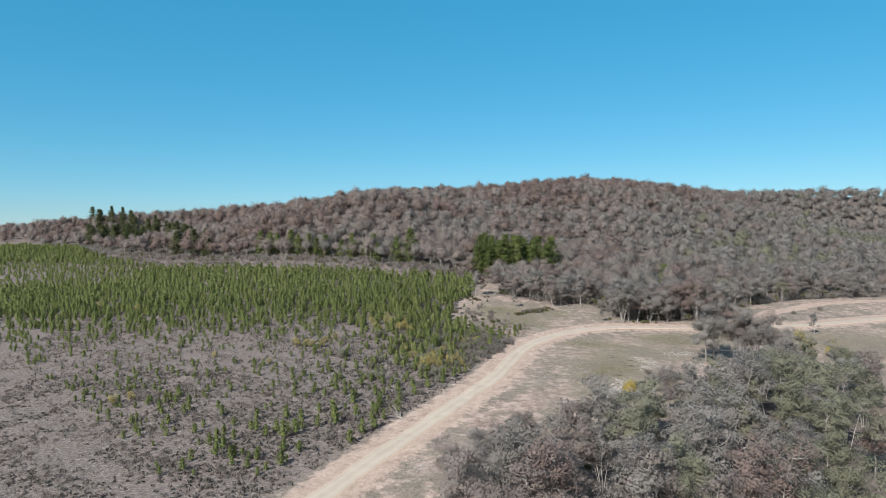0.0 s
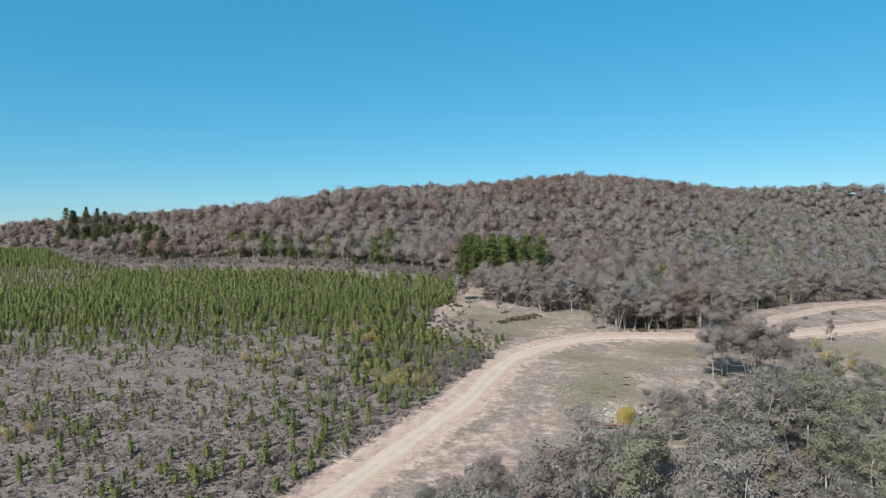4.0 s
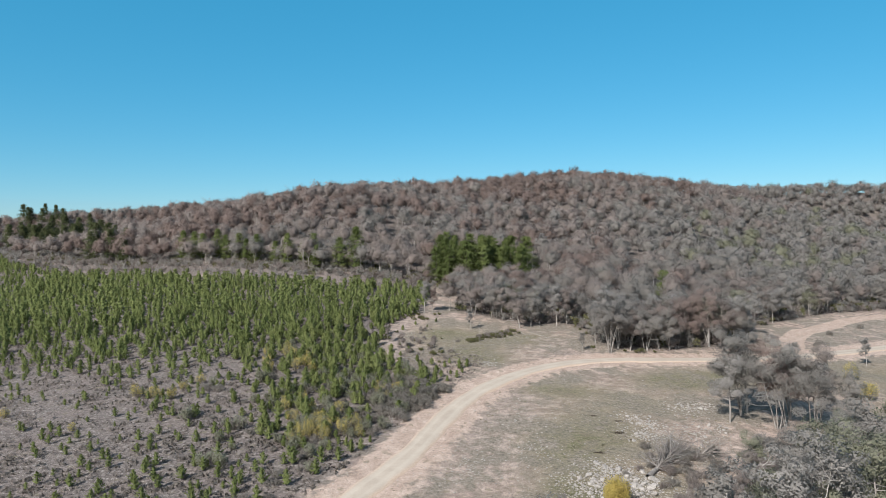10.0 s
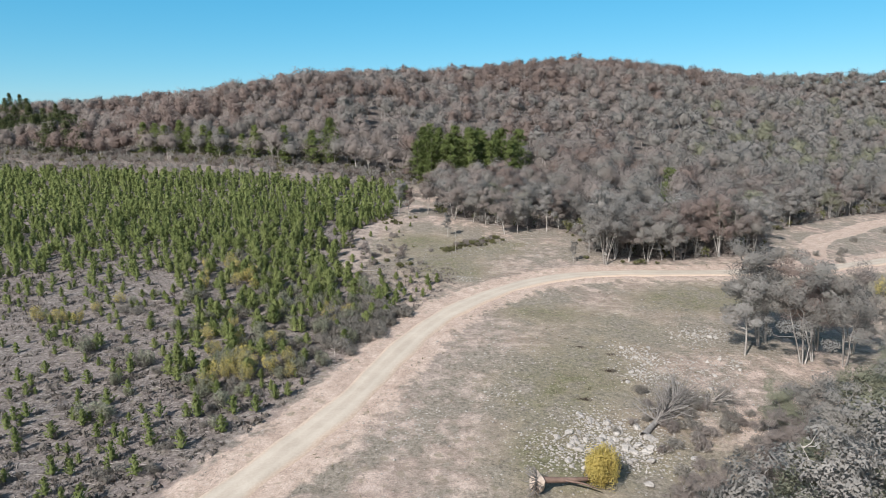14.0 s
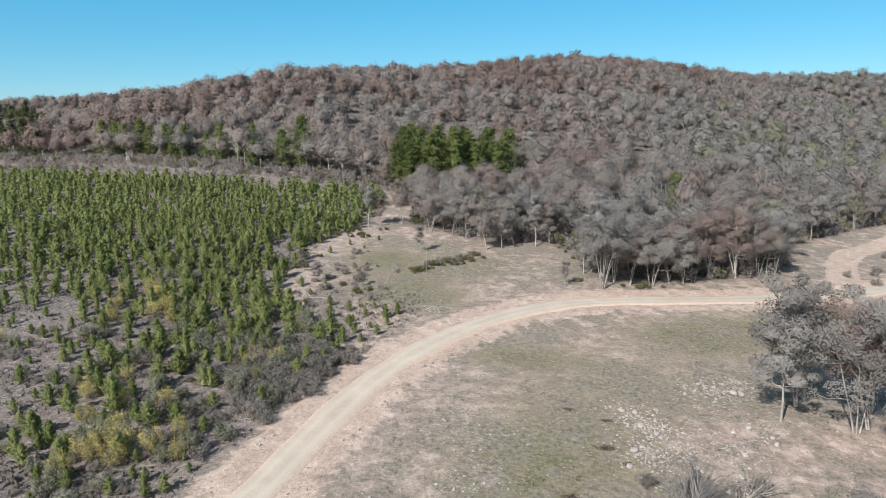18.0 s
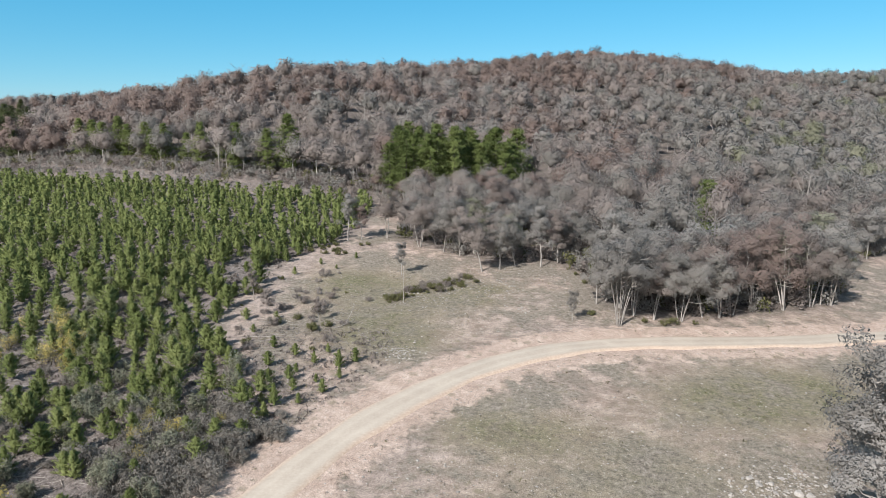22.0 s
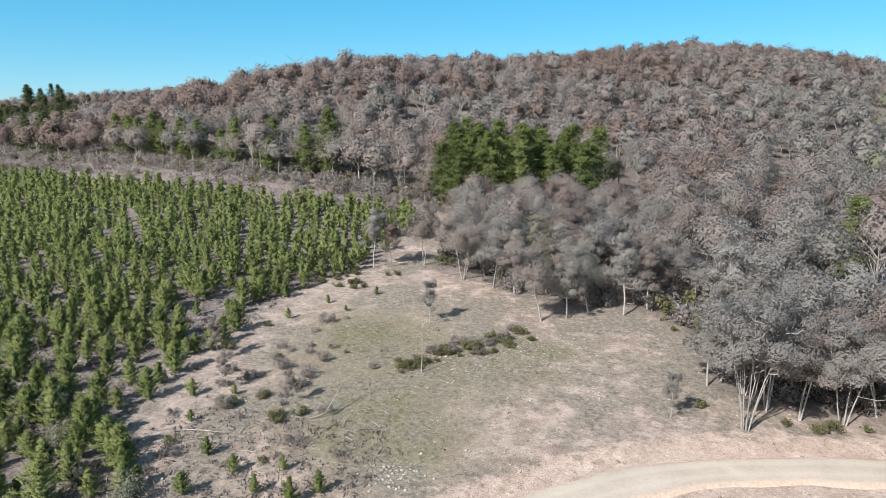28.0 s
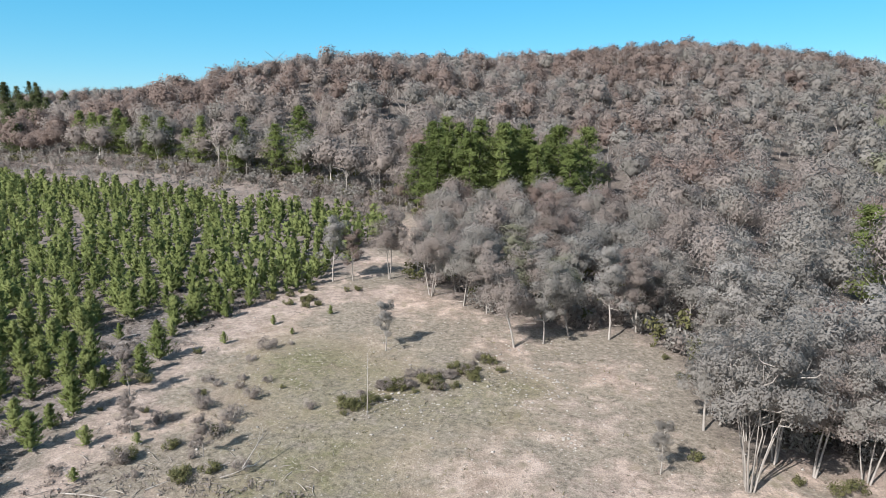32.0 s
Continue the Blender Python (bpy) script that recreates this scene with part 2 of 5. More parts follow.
def ground_material():
    m, t, s = material("ground")
    at = {}
    for key in ("road", "plant", "wood", "grass", "track", "bare"):
        at[key] = t.nodes.new("ShaderNodeAttribute")
        at[key].attribute_name = key
        at[key] = at[key].outputs["Fac"]
    fine, mid, wide, huge = noise_at(t, 1.6, 8, 0.7), noise_at(t, 0.35, 6, 0.65), noise_at(t, 0.07, 5, 0.6), noise_at(t, 0.02, 4)
    speck = noise_at(t, 4.0, 5, 0.75)
    # open paddock: short dry grass over pinkish soil, green in the damp parts
    soil = ramp(t, mid, (0.34, (0.20, 0.140, 0.110)), (0.66, (0.43, 0.332, 0.268)))
    dry = ramp(t, fine, (0.34, (0.112, 0.092, 0.07)), (0.66, (0.285, 0.24, 0.188)))
    green = ramp(t, fine, (0.34, (0.078, 0.072, 0.040)), (0.66, (0.196, 0.176, 0.102)))
    field = mix(t, ramp(t, math_node(t, "ADD", math_node(t, "MULTIPLY", wide, 0.6), math_node(t, "MULTIPLY", mid, 0.4)), (0.46, (0, 0, 0)), (0.56, (1, 1, 1))), dry, soil)
    gmask = math_node(t, "MULTIPLY", at["grass"], ramp(t, math_node(t, "ADD", math_node(t, "MULTIPLY", wide, 0.5), math_node(t, "MULTIPLY", mid, 0.5)), (0.39, (0, 0, 0)), (0.56, (1, 1, 1))))
    field = mix(t, gmask, field, green)
    # plantation: ashy grey litter with pale streaks
    litter = ramp(t, math_node(t, "ADD", math_node(t, "MULTIPLY", fine, 0.6), math_node(t, "MULTIPLY", speck, 0.4)), (0.36, (0.055, 0.044, 0.038)), (0.52, (0.158, 0.132, 0.115)), (0.66, (0.39, 0.35, 0.31)))
    brown = ramp(t, fine, (0.34, (0.085, 0.066, 0.058)), (0.66, (0.235, 0.195, 0.17)))
    litter = mix(t, ramp(t, wide, (0.40, (0, 0, 0)), (0.62, (1, 1, 1))), litter, brown)
    col = mix(t, at["plant"], field, litter)
    bare = ramp(t, math_node(t, "ADD", math_node(t, "MULTIPLY", fine, 0.5), math_node(t, "MULTIPLY", mid, 0.5)), (0.36, (0.155, 0.118, 0.095)), (0.62, (0.39, 0.306, 0.25)))
    col = mix(t, ramp(t, math_node(t, "ADD", at["bare"], math_node(t, "SUBTRACT", math_node(t, "MULTIPLY", mid, 1.6), 0.8)), (0.55, (0, 0, 0)), (1.0, (1, 1, 1))), col, bare)
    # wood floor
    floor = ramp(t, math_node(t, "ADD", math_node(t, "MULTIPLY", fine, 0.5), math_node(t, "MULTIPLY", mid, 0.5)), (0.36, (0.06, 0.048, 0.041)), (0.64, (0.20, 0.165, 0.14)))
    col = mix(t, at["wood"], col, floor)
    # bare verge and wheel tracks
    verge = ramp(t, math_node(t, "ADD", math_node(t, "MULTIPLY", fine, 0.5), math_node(t, "MULTIPLY", mid, 0.5)), (0.32, (0.25, 0.175, 0.132)), (0.66, (0.50, 0.385, 0.305)))
    edge = math_node(t, "ADD", at["road"], math_node(t, "MULTIPLY", math_node(t, "SUBTRACT", mid, 0.5), 1.5))
    col = mix(t, ramp(t, edge, (0.38, (0, 0, 0)), (0.62, (1, 1, 1))), col, verge)
    col = mix(t, ramp(t, math_node(t, "ADD", at["track"], math_node(t, "MULTIPLY", math_node(t, "SUBTRACT", mid, 0.5), 0.8)), (0.4, (0, 0, 0)), (0.6, (1, 1, 1))), col, verge)
    # grit, tufts and small stones
    grit = noise_at(t, 6.5, 4, 0.8)
    col = mix(t, 1.0, col, ramp(t, grit, (0.32, (0.47, 0.485, 0.50)), (0.48, (0.965, 1.0, 1.045)), (0.68, (1.44, 1.48, 1.52))), "MULTIPLY")
    for scale, cut, shade, much in ((1.1, 0.13, (0.10, 0.088, 0.065), 0.75), (1.9, 0.12, (0.50, 0.45, 0.40), 0.8), (0.45, 0.16, (0.15, 0.135, 0.085), 0.6)):
        tc = t.nodes.new("ShaderNodeTexCoord")
        cells = t.nodes.new("ShaderNodeTexVoronoi")
        cells.inputs["Scale"].default_value = scale
        warp = t.nodes.new("ShaderNodeVectorMath")
        warp.operation = "ADD"
        wob = node(t, "TexNoise", Scale=scale * 3.5, Detail=3)
        t.links.new(tc.outputs["Object"], wob.inputs["Vector"])
        t.links.new(tc.outputs["Object"], warp.inputs[0])
        t.links.new(wob.outputs["Color"], warp.inputs[1])
        t.links.new(warp.outputs[0], cells.inputs["Vector"])
        keep = ramp(t, math_node(t, "MULTIPLY", mid, math_node(t, "ADD", wide, 0.5)), (0.40, (0, 0, 0)), (0.62, (1, 1, 1)))
        spot = ramp(t, cells.outputs["Distance"], (cut, (1, 1, 1)), (cut * 2.1, (0, 0, 0)))
        col = mix(t, math_node(t, "MULTIPLY", math_node(t, "MULTIPLY", spot, keep), much), col, shade)
    t.links.new(col, s.inputs["Base Color"])
    s.inputs["Roughness"].default_value = 0.97
    s.inputs["Specular IOR Level"].default_value = 0.1
    bump(t, s, math_node(t, "ADD", fine, speck), 0.7, 0.12)
    return m


def road_material():
    m, t, s = material("gravel_road")
    a = t.nodes.new("ShaderNodeAttribute")
    a.attribute_name = "across"
    fine, mid = noise_at(t, 3.0, 7, 0.7), noise_at(t, 0.25, 5)
    base = ramp(t, math_node(t, "ADD", math_node(t, "MULTIPLY", fine, 0.5), math_node(t, "MULTIPLY", mid, 0.5)), (0.3, (0.315, 0.265, 0.212)), (0.7, (0.46, 0.398, 0.325)))
    side = ramp(t, fine, (0.3, (0.34, 0.25, 0.185)), (0.7, (0.53, 0.42, 0.33)))
    worn = ramp(t, math_node(t, "ADD", a.outputs["Fac"], math_node(t, "MULTIPLY", math_node(t, "SUBTRACT", mid, 0.5), 0.3)), (0.62, (0, 0, 0)), (0.9, (1, 1, 1)))
    wheel = t.nodes.new("ShaderNodeAttribute")
    wheel.attribute_name = "wheel"
    col = mix(t, worn, base, side)
    col = mix(t, math_node(t, "MULTIPLY", wheel.outputs["Fac"], 0.35), col, (0.50, 0.44, 0.365))
    t.links.new(col, s.inputs["Base Color"])
    s.inputs["Roughness"].default_value = 0.95
    s.inputs["Specular IOR Level"].default_value = 0.1
    bump(t, s, fine, 0.4, 0.04)
    return m


ground_mat, road_mat = ground_material(), road_material()

# ---- mesh tools ----


def mesh_of(name, verts, quads=None, tris=None, mats=(), smooth=False):
    """A mesh from arrays of corners and of four- and three-sided faces; corners of six numbers carry their soft normal."""
    verts = np.asarray(verts, np.float32)
    soft = verts[:, 3:] if verts.shape[1] == 6 else None
    verts = np.ascontiguousarray(verts[:, :3])
    me = bpy.data.meshes.new(name)
    quads = np.zeros((0, 4), int) if quads is None else np.asarray(quads, int)
    tris = np.zeros((0, 3), int) if tris is None else np.asarray(tris, int)
    me.vertices.add(len(verts))
    me.vertices.foreach_set("co", np.asarray(verts, np.float32).ravel())
    me.loops.add(quads.size + tris.size)
    me.loops.foreach_set("vertex_index", np.concatenate([quads.ravel(), tris.ravel()]).astype(np.int32))
    me.polygons.add(len(quads) + len(tris))
    starts = np.concatenate([np.arange(len(quads)) * 4, quads.size + np.arange(len(tris)) * 3])
    me.polygons.foreach_set("loop_start", starts.astype(np.int32))
    me.polygons.foreach_set("loop_total", np.concatenate([np.full(len(quads), 4), np.full(len(tris), 3)]).astype(np.int32))
    for m in mats:
        me.materials.append(m)
    me.update(calc_edges=True)
    if smooth or soft is not None:
        me.polygons.foreach_set("use_smooth", np.ones(len(me.polygons), bool))
    if soft is not None:
        me.attributes.new("custom_normal", "FLOAT_VECTOR", "POINT").data.foreach_set("vector", np.ascontiguousarray(soft).ravel())
    return me


def soft_leaves(v, out, own=0.32):
    """Leaf triangles turned outwards; each leaf is shaded partly as the rounded mass it belongs to."""
    tri = v.reshape(-1, 3, 3)
    face = np.cross(tri[:, 1] - tri[:, 0], tri[:, 2] - tri[:, 0])
    face /= np.linalg.norm(face, axis=1)[:, None] + 1e-9
    out = out / (np.linalg.norm(out, axis=1)[:, None] + 1e-9)
    back = (face * out).sum(1) < 0
    tri[back] = tri[back][:, [0, 2, 1]]
    face[back] *= -1
    soft = out + own * face + np.array([0, 0, 0.15])
    soft /= np.linalg.norm(soft, axis=1)[:, None] + 1e-9
    return np.concatenate([tri, np.repeat(soft[:, None], 3, 1)], -1).reshape(-1, 6)


class Shape:
    """Collects corners and faces."""

    def __init__(self):
        self.v, self.q, self.t, self.n = [], [], [], 0

    def add(self, v, q=None, t=None):
        self.v.append(np.asarray(v, float))
        if q is not None and len(q):
            self.q.append(np.asarray(q, int) + self.n)
        if t is not None and len(t):
            self.t.append(np.asarray(t, int) + self.n)
        self.n += len(v)
        return self

    def arrays(self):
        return (np.vstack(self.v), np.vstack(self.q) if self.q else np.zeros((0, 4), int), np.vstack(self.t) if self.t else np.zeros((0, 3), int))

    def mesh(self, name, *mats, smooth=False):
        v, q, t = self.arrays()
        return mesh_of(name, v, q, t, mats, smooth)

    def tube(self, path, radii, n=6):
        path = np.asarray(path, float)
        rings = []
        for i, p in enumerate(path):
            d = path[min(i + 1, len(path) - 1)] - path[max(i - 1, 0)]
            d = d / (np.linalg.norm(d) + 1e-9)
            a = np.cross(d, (0.31, 0.92, 0.23))
            a /= np.linalg.norm(a) + 1e-9
            b = np.cross(d, a)
            w = np.arange(n) * 2 * math.pi / n
            rings.append(p + radii[i] * (np.cos(w)[:, None] * a + np.sin(w)[:, None] * b))
        k = np.arange(n)
        q = [np.stack([i * n + k, i * n + (k + 1) % n, (i + 1) * n + (k + 1) % n, (i + 1) * n + k], 1) for i in range(len(path) - 1)]
        top = np.stack([np.full(n - 2, (len(path) - 1) * n), (len(path) - 1) * n + k[1:-1], (len(path) - 1) * n + k[2:]], 1)
        return self.add(np.vstack(rings), np.vstack(q), top)

    def leaves(self, centres, long, wide, rng, droop=0.0, out=None, loose=0.4):
        """A pointed leaf spray at each centre."""
        n = len(centres)
        d = rng.normal(size=(n, 3))
        d[:, 2] -= droop
        if out is not None:   # sprays on the outside of a clump face outwards
            face = out / (np.linalg.norm(out, axis=1)[:, None] + 1e-9) + rng.normal(0, loose, (n, 3)) + np.array([0, 0, 0.25])
            d = np.cross(face, d)
        d /= np.linalg.norm(d, axis=1)[:, None]
        s = np.cross(d, rng.normal(size=(n, 3)) if out is None else face)
        s /= np.linalg.norm(s, axis=1)[:, None]
        k = rng.uniform(0.7, 1.3, (n, 1))
        d, s = d * long * k / 2, s * wide * k / 2
        lift = np.cross(d, s) / (long * wide / 4)
        v = np.stack([centres - d + s, centres + d + lift * wide * 0.2, centres - d * 0.7 - s], 1).reshape(-1, 3)
        v = soft_leaves(v, rng.normal(0, 0.6, (n, 3)) + np.array([0, 0, 1.0]) if out is None else out)
        return self.add(v, None, np.arange(n * 3).reshape(-1, 3))


ICO = [(math.cos(k * 1.2566 + s * 0.6283) * 0.8944, math.sin(k * 1.2566 + s * 0.6283) * 0.8944, 0.4472 - 0.8944 * s) for s in (0, 1) for k in range(5)] + [(0, 0, 1), (0, 0, -1)]
ICO_FACES = [f for k in range(5) for f in ((10, k, (k + 1) % 5), (k, 5 + k, (k + 1) % 5), (5 + k, 5 + (k + 1) % 5, (k + 1) % 5), (11, 5 + (k + 1) % 5, 5 + k))]


def core(shape, c, radii, rng, lean=(0, 0, 0)):
    """The dense inside of a clump of leaves."""
    p = np.array(ICO)
    v = c + p * radii * rng.uniform(0.75, 1.1, (12, 1))
    soft = p / np.asarray(radii) * np.max(radii) + np.asarray(lean)
    soft /= np.linalg.norm(soft, axis=1)[:, None] + 1e-9
    shape.add(np.concatenate([v, soft], 1), None, ICO_FACES)


def part(name, me, parent, label=""):
    ob = new(name, me)
    ob.parent = parent
    return tagged(ob, label)


def thing(name, x, y, label, category, group="", z=None, turn=0.0, size=1.0, kind=""):
    ob = new(name)
    ob.empty_display_size = 0.2
    ob.matrix_basis = pose(x, y, ground_at(x, y) if z is None else z, 0, 0, turn) @ Matrix.Scale(size, 4)
    return tagged(ob, label, category, group, kind)


def scatter(template, xs, ys, zs, size, turn, stretch=None):
    """Many copies of a shape joined into one set of arrays."""
    v, q, t = template
    c, s = np.cos(turn)[:, None], np.sin(turn)[:, None]
    k = np.asarray(size)[:, None]
    kz = k if stretch is None else k * np.asarray(stretch)[:, None]
    w = np.stack([(v[None, :, 0] * c - v[None, :, 1] * s) * k + xs[:, None], (v[None, :, 0] * s + v[None, :, 1] * c) * k + ys[:, None], v[None, :, 2] * kz + zs[:, None]], -1)
    if v.shape[1] == 6:
        w = np.concatenate([w, np.stack([v[None, :, 3] * c - v[None, :, 4] * s, v[None, :, 3] * s + v[None, :, 4] * c, np.broadcast_to(v[None, :, 5], w.shape[:2])], -1)], -1)
    off = (np.arange(len(xs)) * len(v))[:, None, None]
    return w.reshape(-1, v.shape[1]), (q[None] + off).reshape(-1, 4), (t[None] + off).reshape(-1, 3)


def joined(name, sets, mats, parent=None, smooth=False):
    v, q, t, n = [], [], [], 0
    for a, b, c in sets:
        v.append(a), q.append(b + n), t.append(c + n)
        n += len(a)
    ob = new(name, mesh_of(name, np.vstack(v), np.vstack(q), np.vstack(t), mats, smooth))
    ob.parent = parent
    return ob


def jittered(x0, x1, y0, y1, step, rng, amount=0.42):
    gx, gy = np.meshgrid(np.arange(x0, x1, step), np.arange(y0, y1, step))
    gx, gy = gx.ravel().astype(float), gy.ravel().astype(float)
    return gx + rng.uniform(-amount, amount, gx.shape) * step, gy + rng.uniform(-amount, amount, gy.shape) * step


# ---- ground ----


def spaced(lo, a, b, hi, fine, grow):
    mid = list(np.arange(a, b + 0.01, fine))
    left, right, s = [a], [b], fine
    while left[-1] > lo:
        s *= grow
        left.append(left[-1] - s)
    s = fine
    while right[-1] < hi:
        s *= grow
        right.append(right[-1] + s)
    return np.array(left[:0:-1] + mid + right[1:])


gx, gy = np.meshgrid(spaced(-4800, -150, 190, 4800, 1.8, 1.07), spaced(-3000, 40, 330, 4900, 1.8, 1.07))
nx, ny = gx.shape[1], gx.shape[0]
fx, fy = gx.ravel(), gy.ravel()
idx = np.arange(nx * ny).reshape(ny, nx)
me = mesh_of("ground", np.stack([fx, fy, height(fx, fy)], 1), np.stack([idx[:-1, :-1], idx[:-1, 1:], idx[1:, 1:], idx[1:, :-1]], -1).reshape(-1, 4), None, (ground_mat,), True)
d_road, d_track, d_sight = distance(fx, fy, road_line), distance(fx, fy, track_line), distance(fx, fy, sight_line)


def soften(mask, rounds):
    a = mask.reshape(ny, nx).astype(float)
    for _ in range(rounds):
        p = np.pad(a, 1, mode="edge")
        a = (p[1:-1, 1:-1] * 2 + p[:-2, 1:-1] + p[2:, 1:-1] + p[1:-1, :-2] + p[1:-1, 2:]) / 6
    return a.ravel()


GREEN = ((38, 150, 11, 15, 1.0), (33, 177, 12, 7, 0.9), (66, 187, 12, 8, 1.0), (28, 140, 8, 10, 0.9), (27, 121, 7, 9, 1.0), (40, 122, 12, 10, 0.8), (52, 168, 12, 10, 0.6), (16, 222, 13, 22, 0.8), (4, 234, 9, 12, 0.75), (34, 232, 10, 7, 0.6), (12, 208, 8, 8, 0.65),
         (30, 228, 8, 6, 0.8), (18, 203, 6, 6, 0.7), (78, 193, 12, 8, 0.9), (140, 205, 50, 25, 0.7))   # damp hollows: x, y, radii, strength
WORN = ((24, 160, 6, 16, 0.65), (42, 171, 14, 5, 0.55), (17, 136, 6, 15, 0.55), (8, 120, 7, 14, 0.5), (58, 160, 9, 5, 0.4), (40, 228, 14, 9, 0.8), (44, 214, 12, 5, 0.6), (26, 212, 8, 5, 0.5), (10, 152, 9, 14, 0.3))   # trodden pinkish soil
zones = {
    "road": np.clip(1.0 - (d_road - 3.4) / 6.6, 0, 1),
    "bare": np.clip(1.3 - distance(fx, fy, curve_points(((-2, 184), (-8, 202), (-10, 222), (-9, 240), (-2, 258), (10, 264)), 2.0)) / 6.0, 0, 1) + sum(k * np.exp(-((fx - x) / a) ** 2 - ((fy - y) / b) ** 2) for x, y, a, b, k in WORN) + 0.6 * np.exp(-((d_road - 6) / 3.6) ** 2),
    "track": np.clip(1.0 - np.minimum((d_track - 2.7 + 0.01 * np.abs(fx - 125)), (d_sight + 1.6) * 1.5 + np.clip(-150 - fx, 0, 60) * 0.1) / 2.5, 0, 1),
    "plant": np.maximum(0.9 * ((fx < -140) & (fy < 640)), np.maximum(soften(inside(fx, fy, PLANTATION), 4), np.clip(1.6 - d_sight / 9, 0, 0.85) * (fx < 0))),
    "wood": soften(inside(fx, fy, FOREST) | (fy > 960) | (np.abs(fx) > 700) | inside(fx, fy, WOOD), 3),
    "grass": np.clip(sum(k * np.exp(-((fx - x) / a) ** 2 - ((fy - y) / b) ** 2) for x, y, a, b, k in GREEN), 0, 1),
}
for key, values in zones.items():
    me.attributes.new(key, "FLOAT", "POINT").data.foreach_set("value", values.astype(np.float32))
ground = tagged(new("ground", me), "dry grassy paddock and ashy plantation soil rising to hills", "ground", kind="structure")


def ribbon(name, line, half, mat, label, rows=13, lift=0.05):
    """A road that follows the ground, cambered, with worn wheel lines."""
    d = np.gradient(line, axis=0)
    d /= np.linalg.norm(d, axis=1)[:, None]
    side = np.stack([d[:, 1], -d[:, 0]], 1)
    u = np.linspace(-1, 1, rows)
    wob = 1 + 0.06 * np.sin(np.arange(len(line)) * 0.35) + 0.05 * np.sin(np.arange(len(line)) * 0.83 + 1)
    p = line[:, None, :] + side[:, None, :] * (u[None, :, None] * half * wob[:, None, None])
    z = plain(line[:, 0], line[:, 1])[:, None] * 0.5 + plain(p[..., 0], p[..., 1]) * 0.5 + lift + 0.12 * (1 - u ** 2)[None] - 0.05 * np.exp(-((np.abs(u) - 0.38) / 0.09) ** 2)[None]
    z[:, 0] -= 0.3
    z[:, -1] -= 0.3
    n, k = len(line), rows
    i = np.arange(n * k).reshape(n, k)
    me = mesh_of(name, np.stack([p[..., 0], p[..., 1], z], -1).reshape(-1, 3), np.stack([i[:-1, :-1], i[:-1, 1:], i[1:, 1:], i[1:, :-1]], -1).reshape(-1, 4), None, (mat,), True)
    across = np.abs(np.tile(u, n))
    me.attributes.new("across", "FLOAT", "POINT").data.foreach_set("value", across.astype(np.float32))
    me.attributes.new("wheel", "FLOAT", "POINT").data.foreach_set("value", np.exp(-((across - 0.38) / 0.14) ** 2).astype(np.float32))
    return tagged(new(name, me), label, "road", kind="structure")


road = ribbon("road", road_line, 2.9, road_mat, "pale sandy gravel road curving through the paddock")

# ---- trees: shapes ----


def eucalypt_shapes(seed, tall, spread, stems, clumps, sprays, leaf, low=0.35):
    """Trunk and crown of a gum tree with bare leaning stems and loose clumps of hanging leaves."""
    rng = np.random.default_rng(seed)
    wood, crown = Shape(), Shape()
    ends = []
    for i in range(stems):
        a = rng.uniform(0, 6.28) if stems > 1 else 0
        lean = rng.uniform(0.10, 0.26) * tall if stems > 1 else rng.uniform(0, 0.06) * tall
        h = tall * rng.uniform(0.72, 0.9)
        bend = rng.normal(0, 0.02 * tall, (5, 2))
        u = np.linspace(0, 1, 5)
        path = np.stack([math.cos(a) * lean * u ** 1.2 + bend[:, 0] * u + 0.22 * math.cos(a) * (stems > 1), math.sin(a) * lean * u ** 1.2 + bend[:, 1] * u + 0.22 * math.sin(a) * (stems > 1), h * u - 0.25], 1)
        r = tall * rng.uniform(0.009, 0.013) / (stems ** 0.45)
        wood.tube(path, r * np.array([1.35, 1.0, 0.8, 0.55, 0.25]), 6)
        ends.append(path)
    for i in range(clumps):
        path = ends[i % stems]
        u = rng.uniform(low, 1.0)
        j = min(int(u * 4), 3)
        base = path[j] + (path[j + 1] - path[j]) * (u * 4 - j)
        a, out = rng.uniform(0, 6.28), spread * rng.uniform(0.25, 1.0) * (1.15 - 0.75 * max(u - 0.35, 0))
        c = base + np.array([math.cos(a) * out, math.sin(a) * out, rng.uniform(0.02, 0.16) * tall])
        knee = (base + c) / 2 + np.array([0, 0, -0.03 * tall])
        wood.tube([base, knee, c], [0.0048 * tall, 0.0032 * tall, 0.001 * tall], 4)
        size = spread * rng.uniform(0.24, 0.43)
        p = rng.normal(size=(sprays, 3))
        p *= (rng.uniform(0.3, 1.1, (sprays, 1)) ** 0.6) / np.linalg.norm(p, axis=1)[:, None]
        crown.leaves(c + p * size * np.array([1, 1, 0.74]), leaf, leaf * 0.6, rng, 0.5, p * 0.7 + 0.7 * (c - base) / spread, 0.45)
    return wood, crown


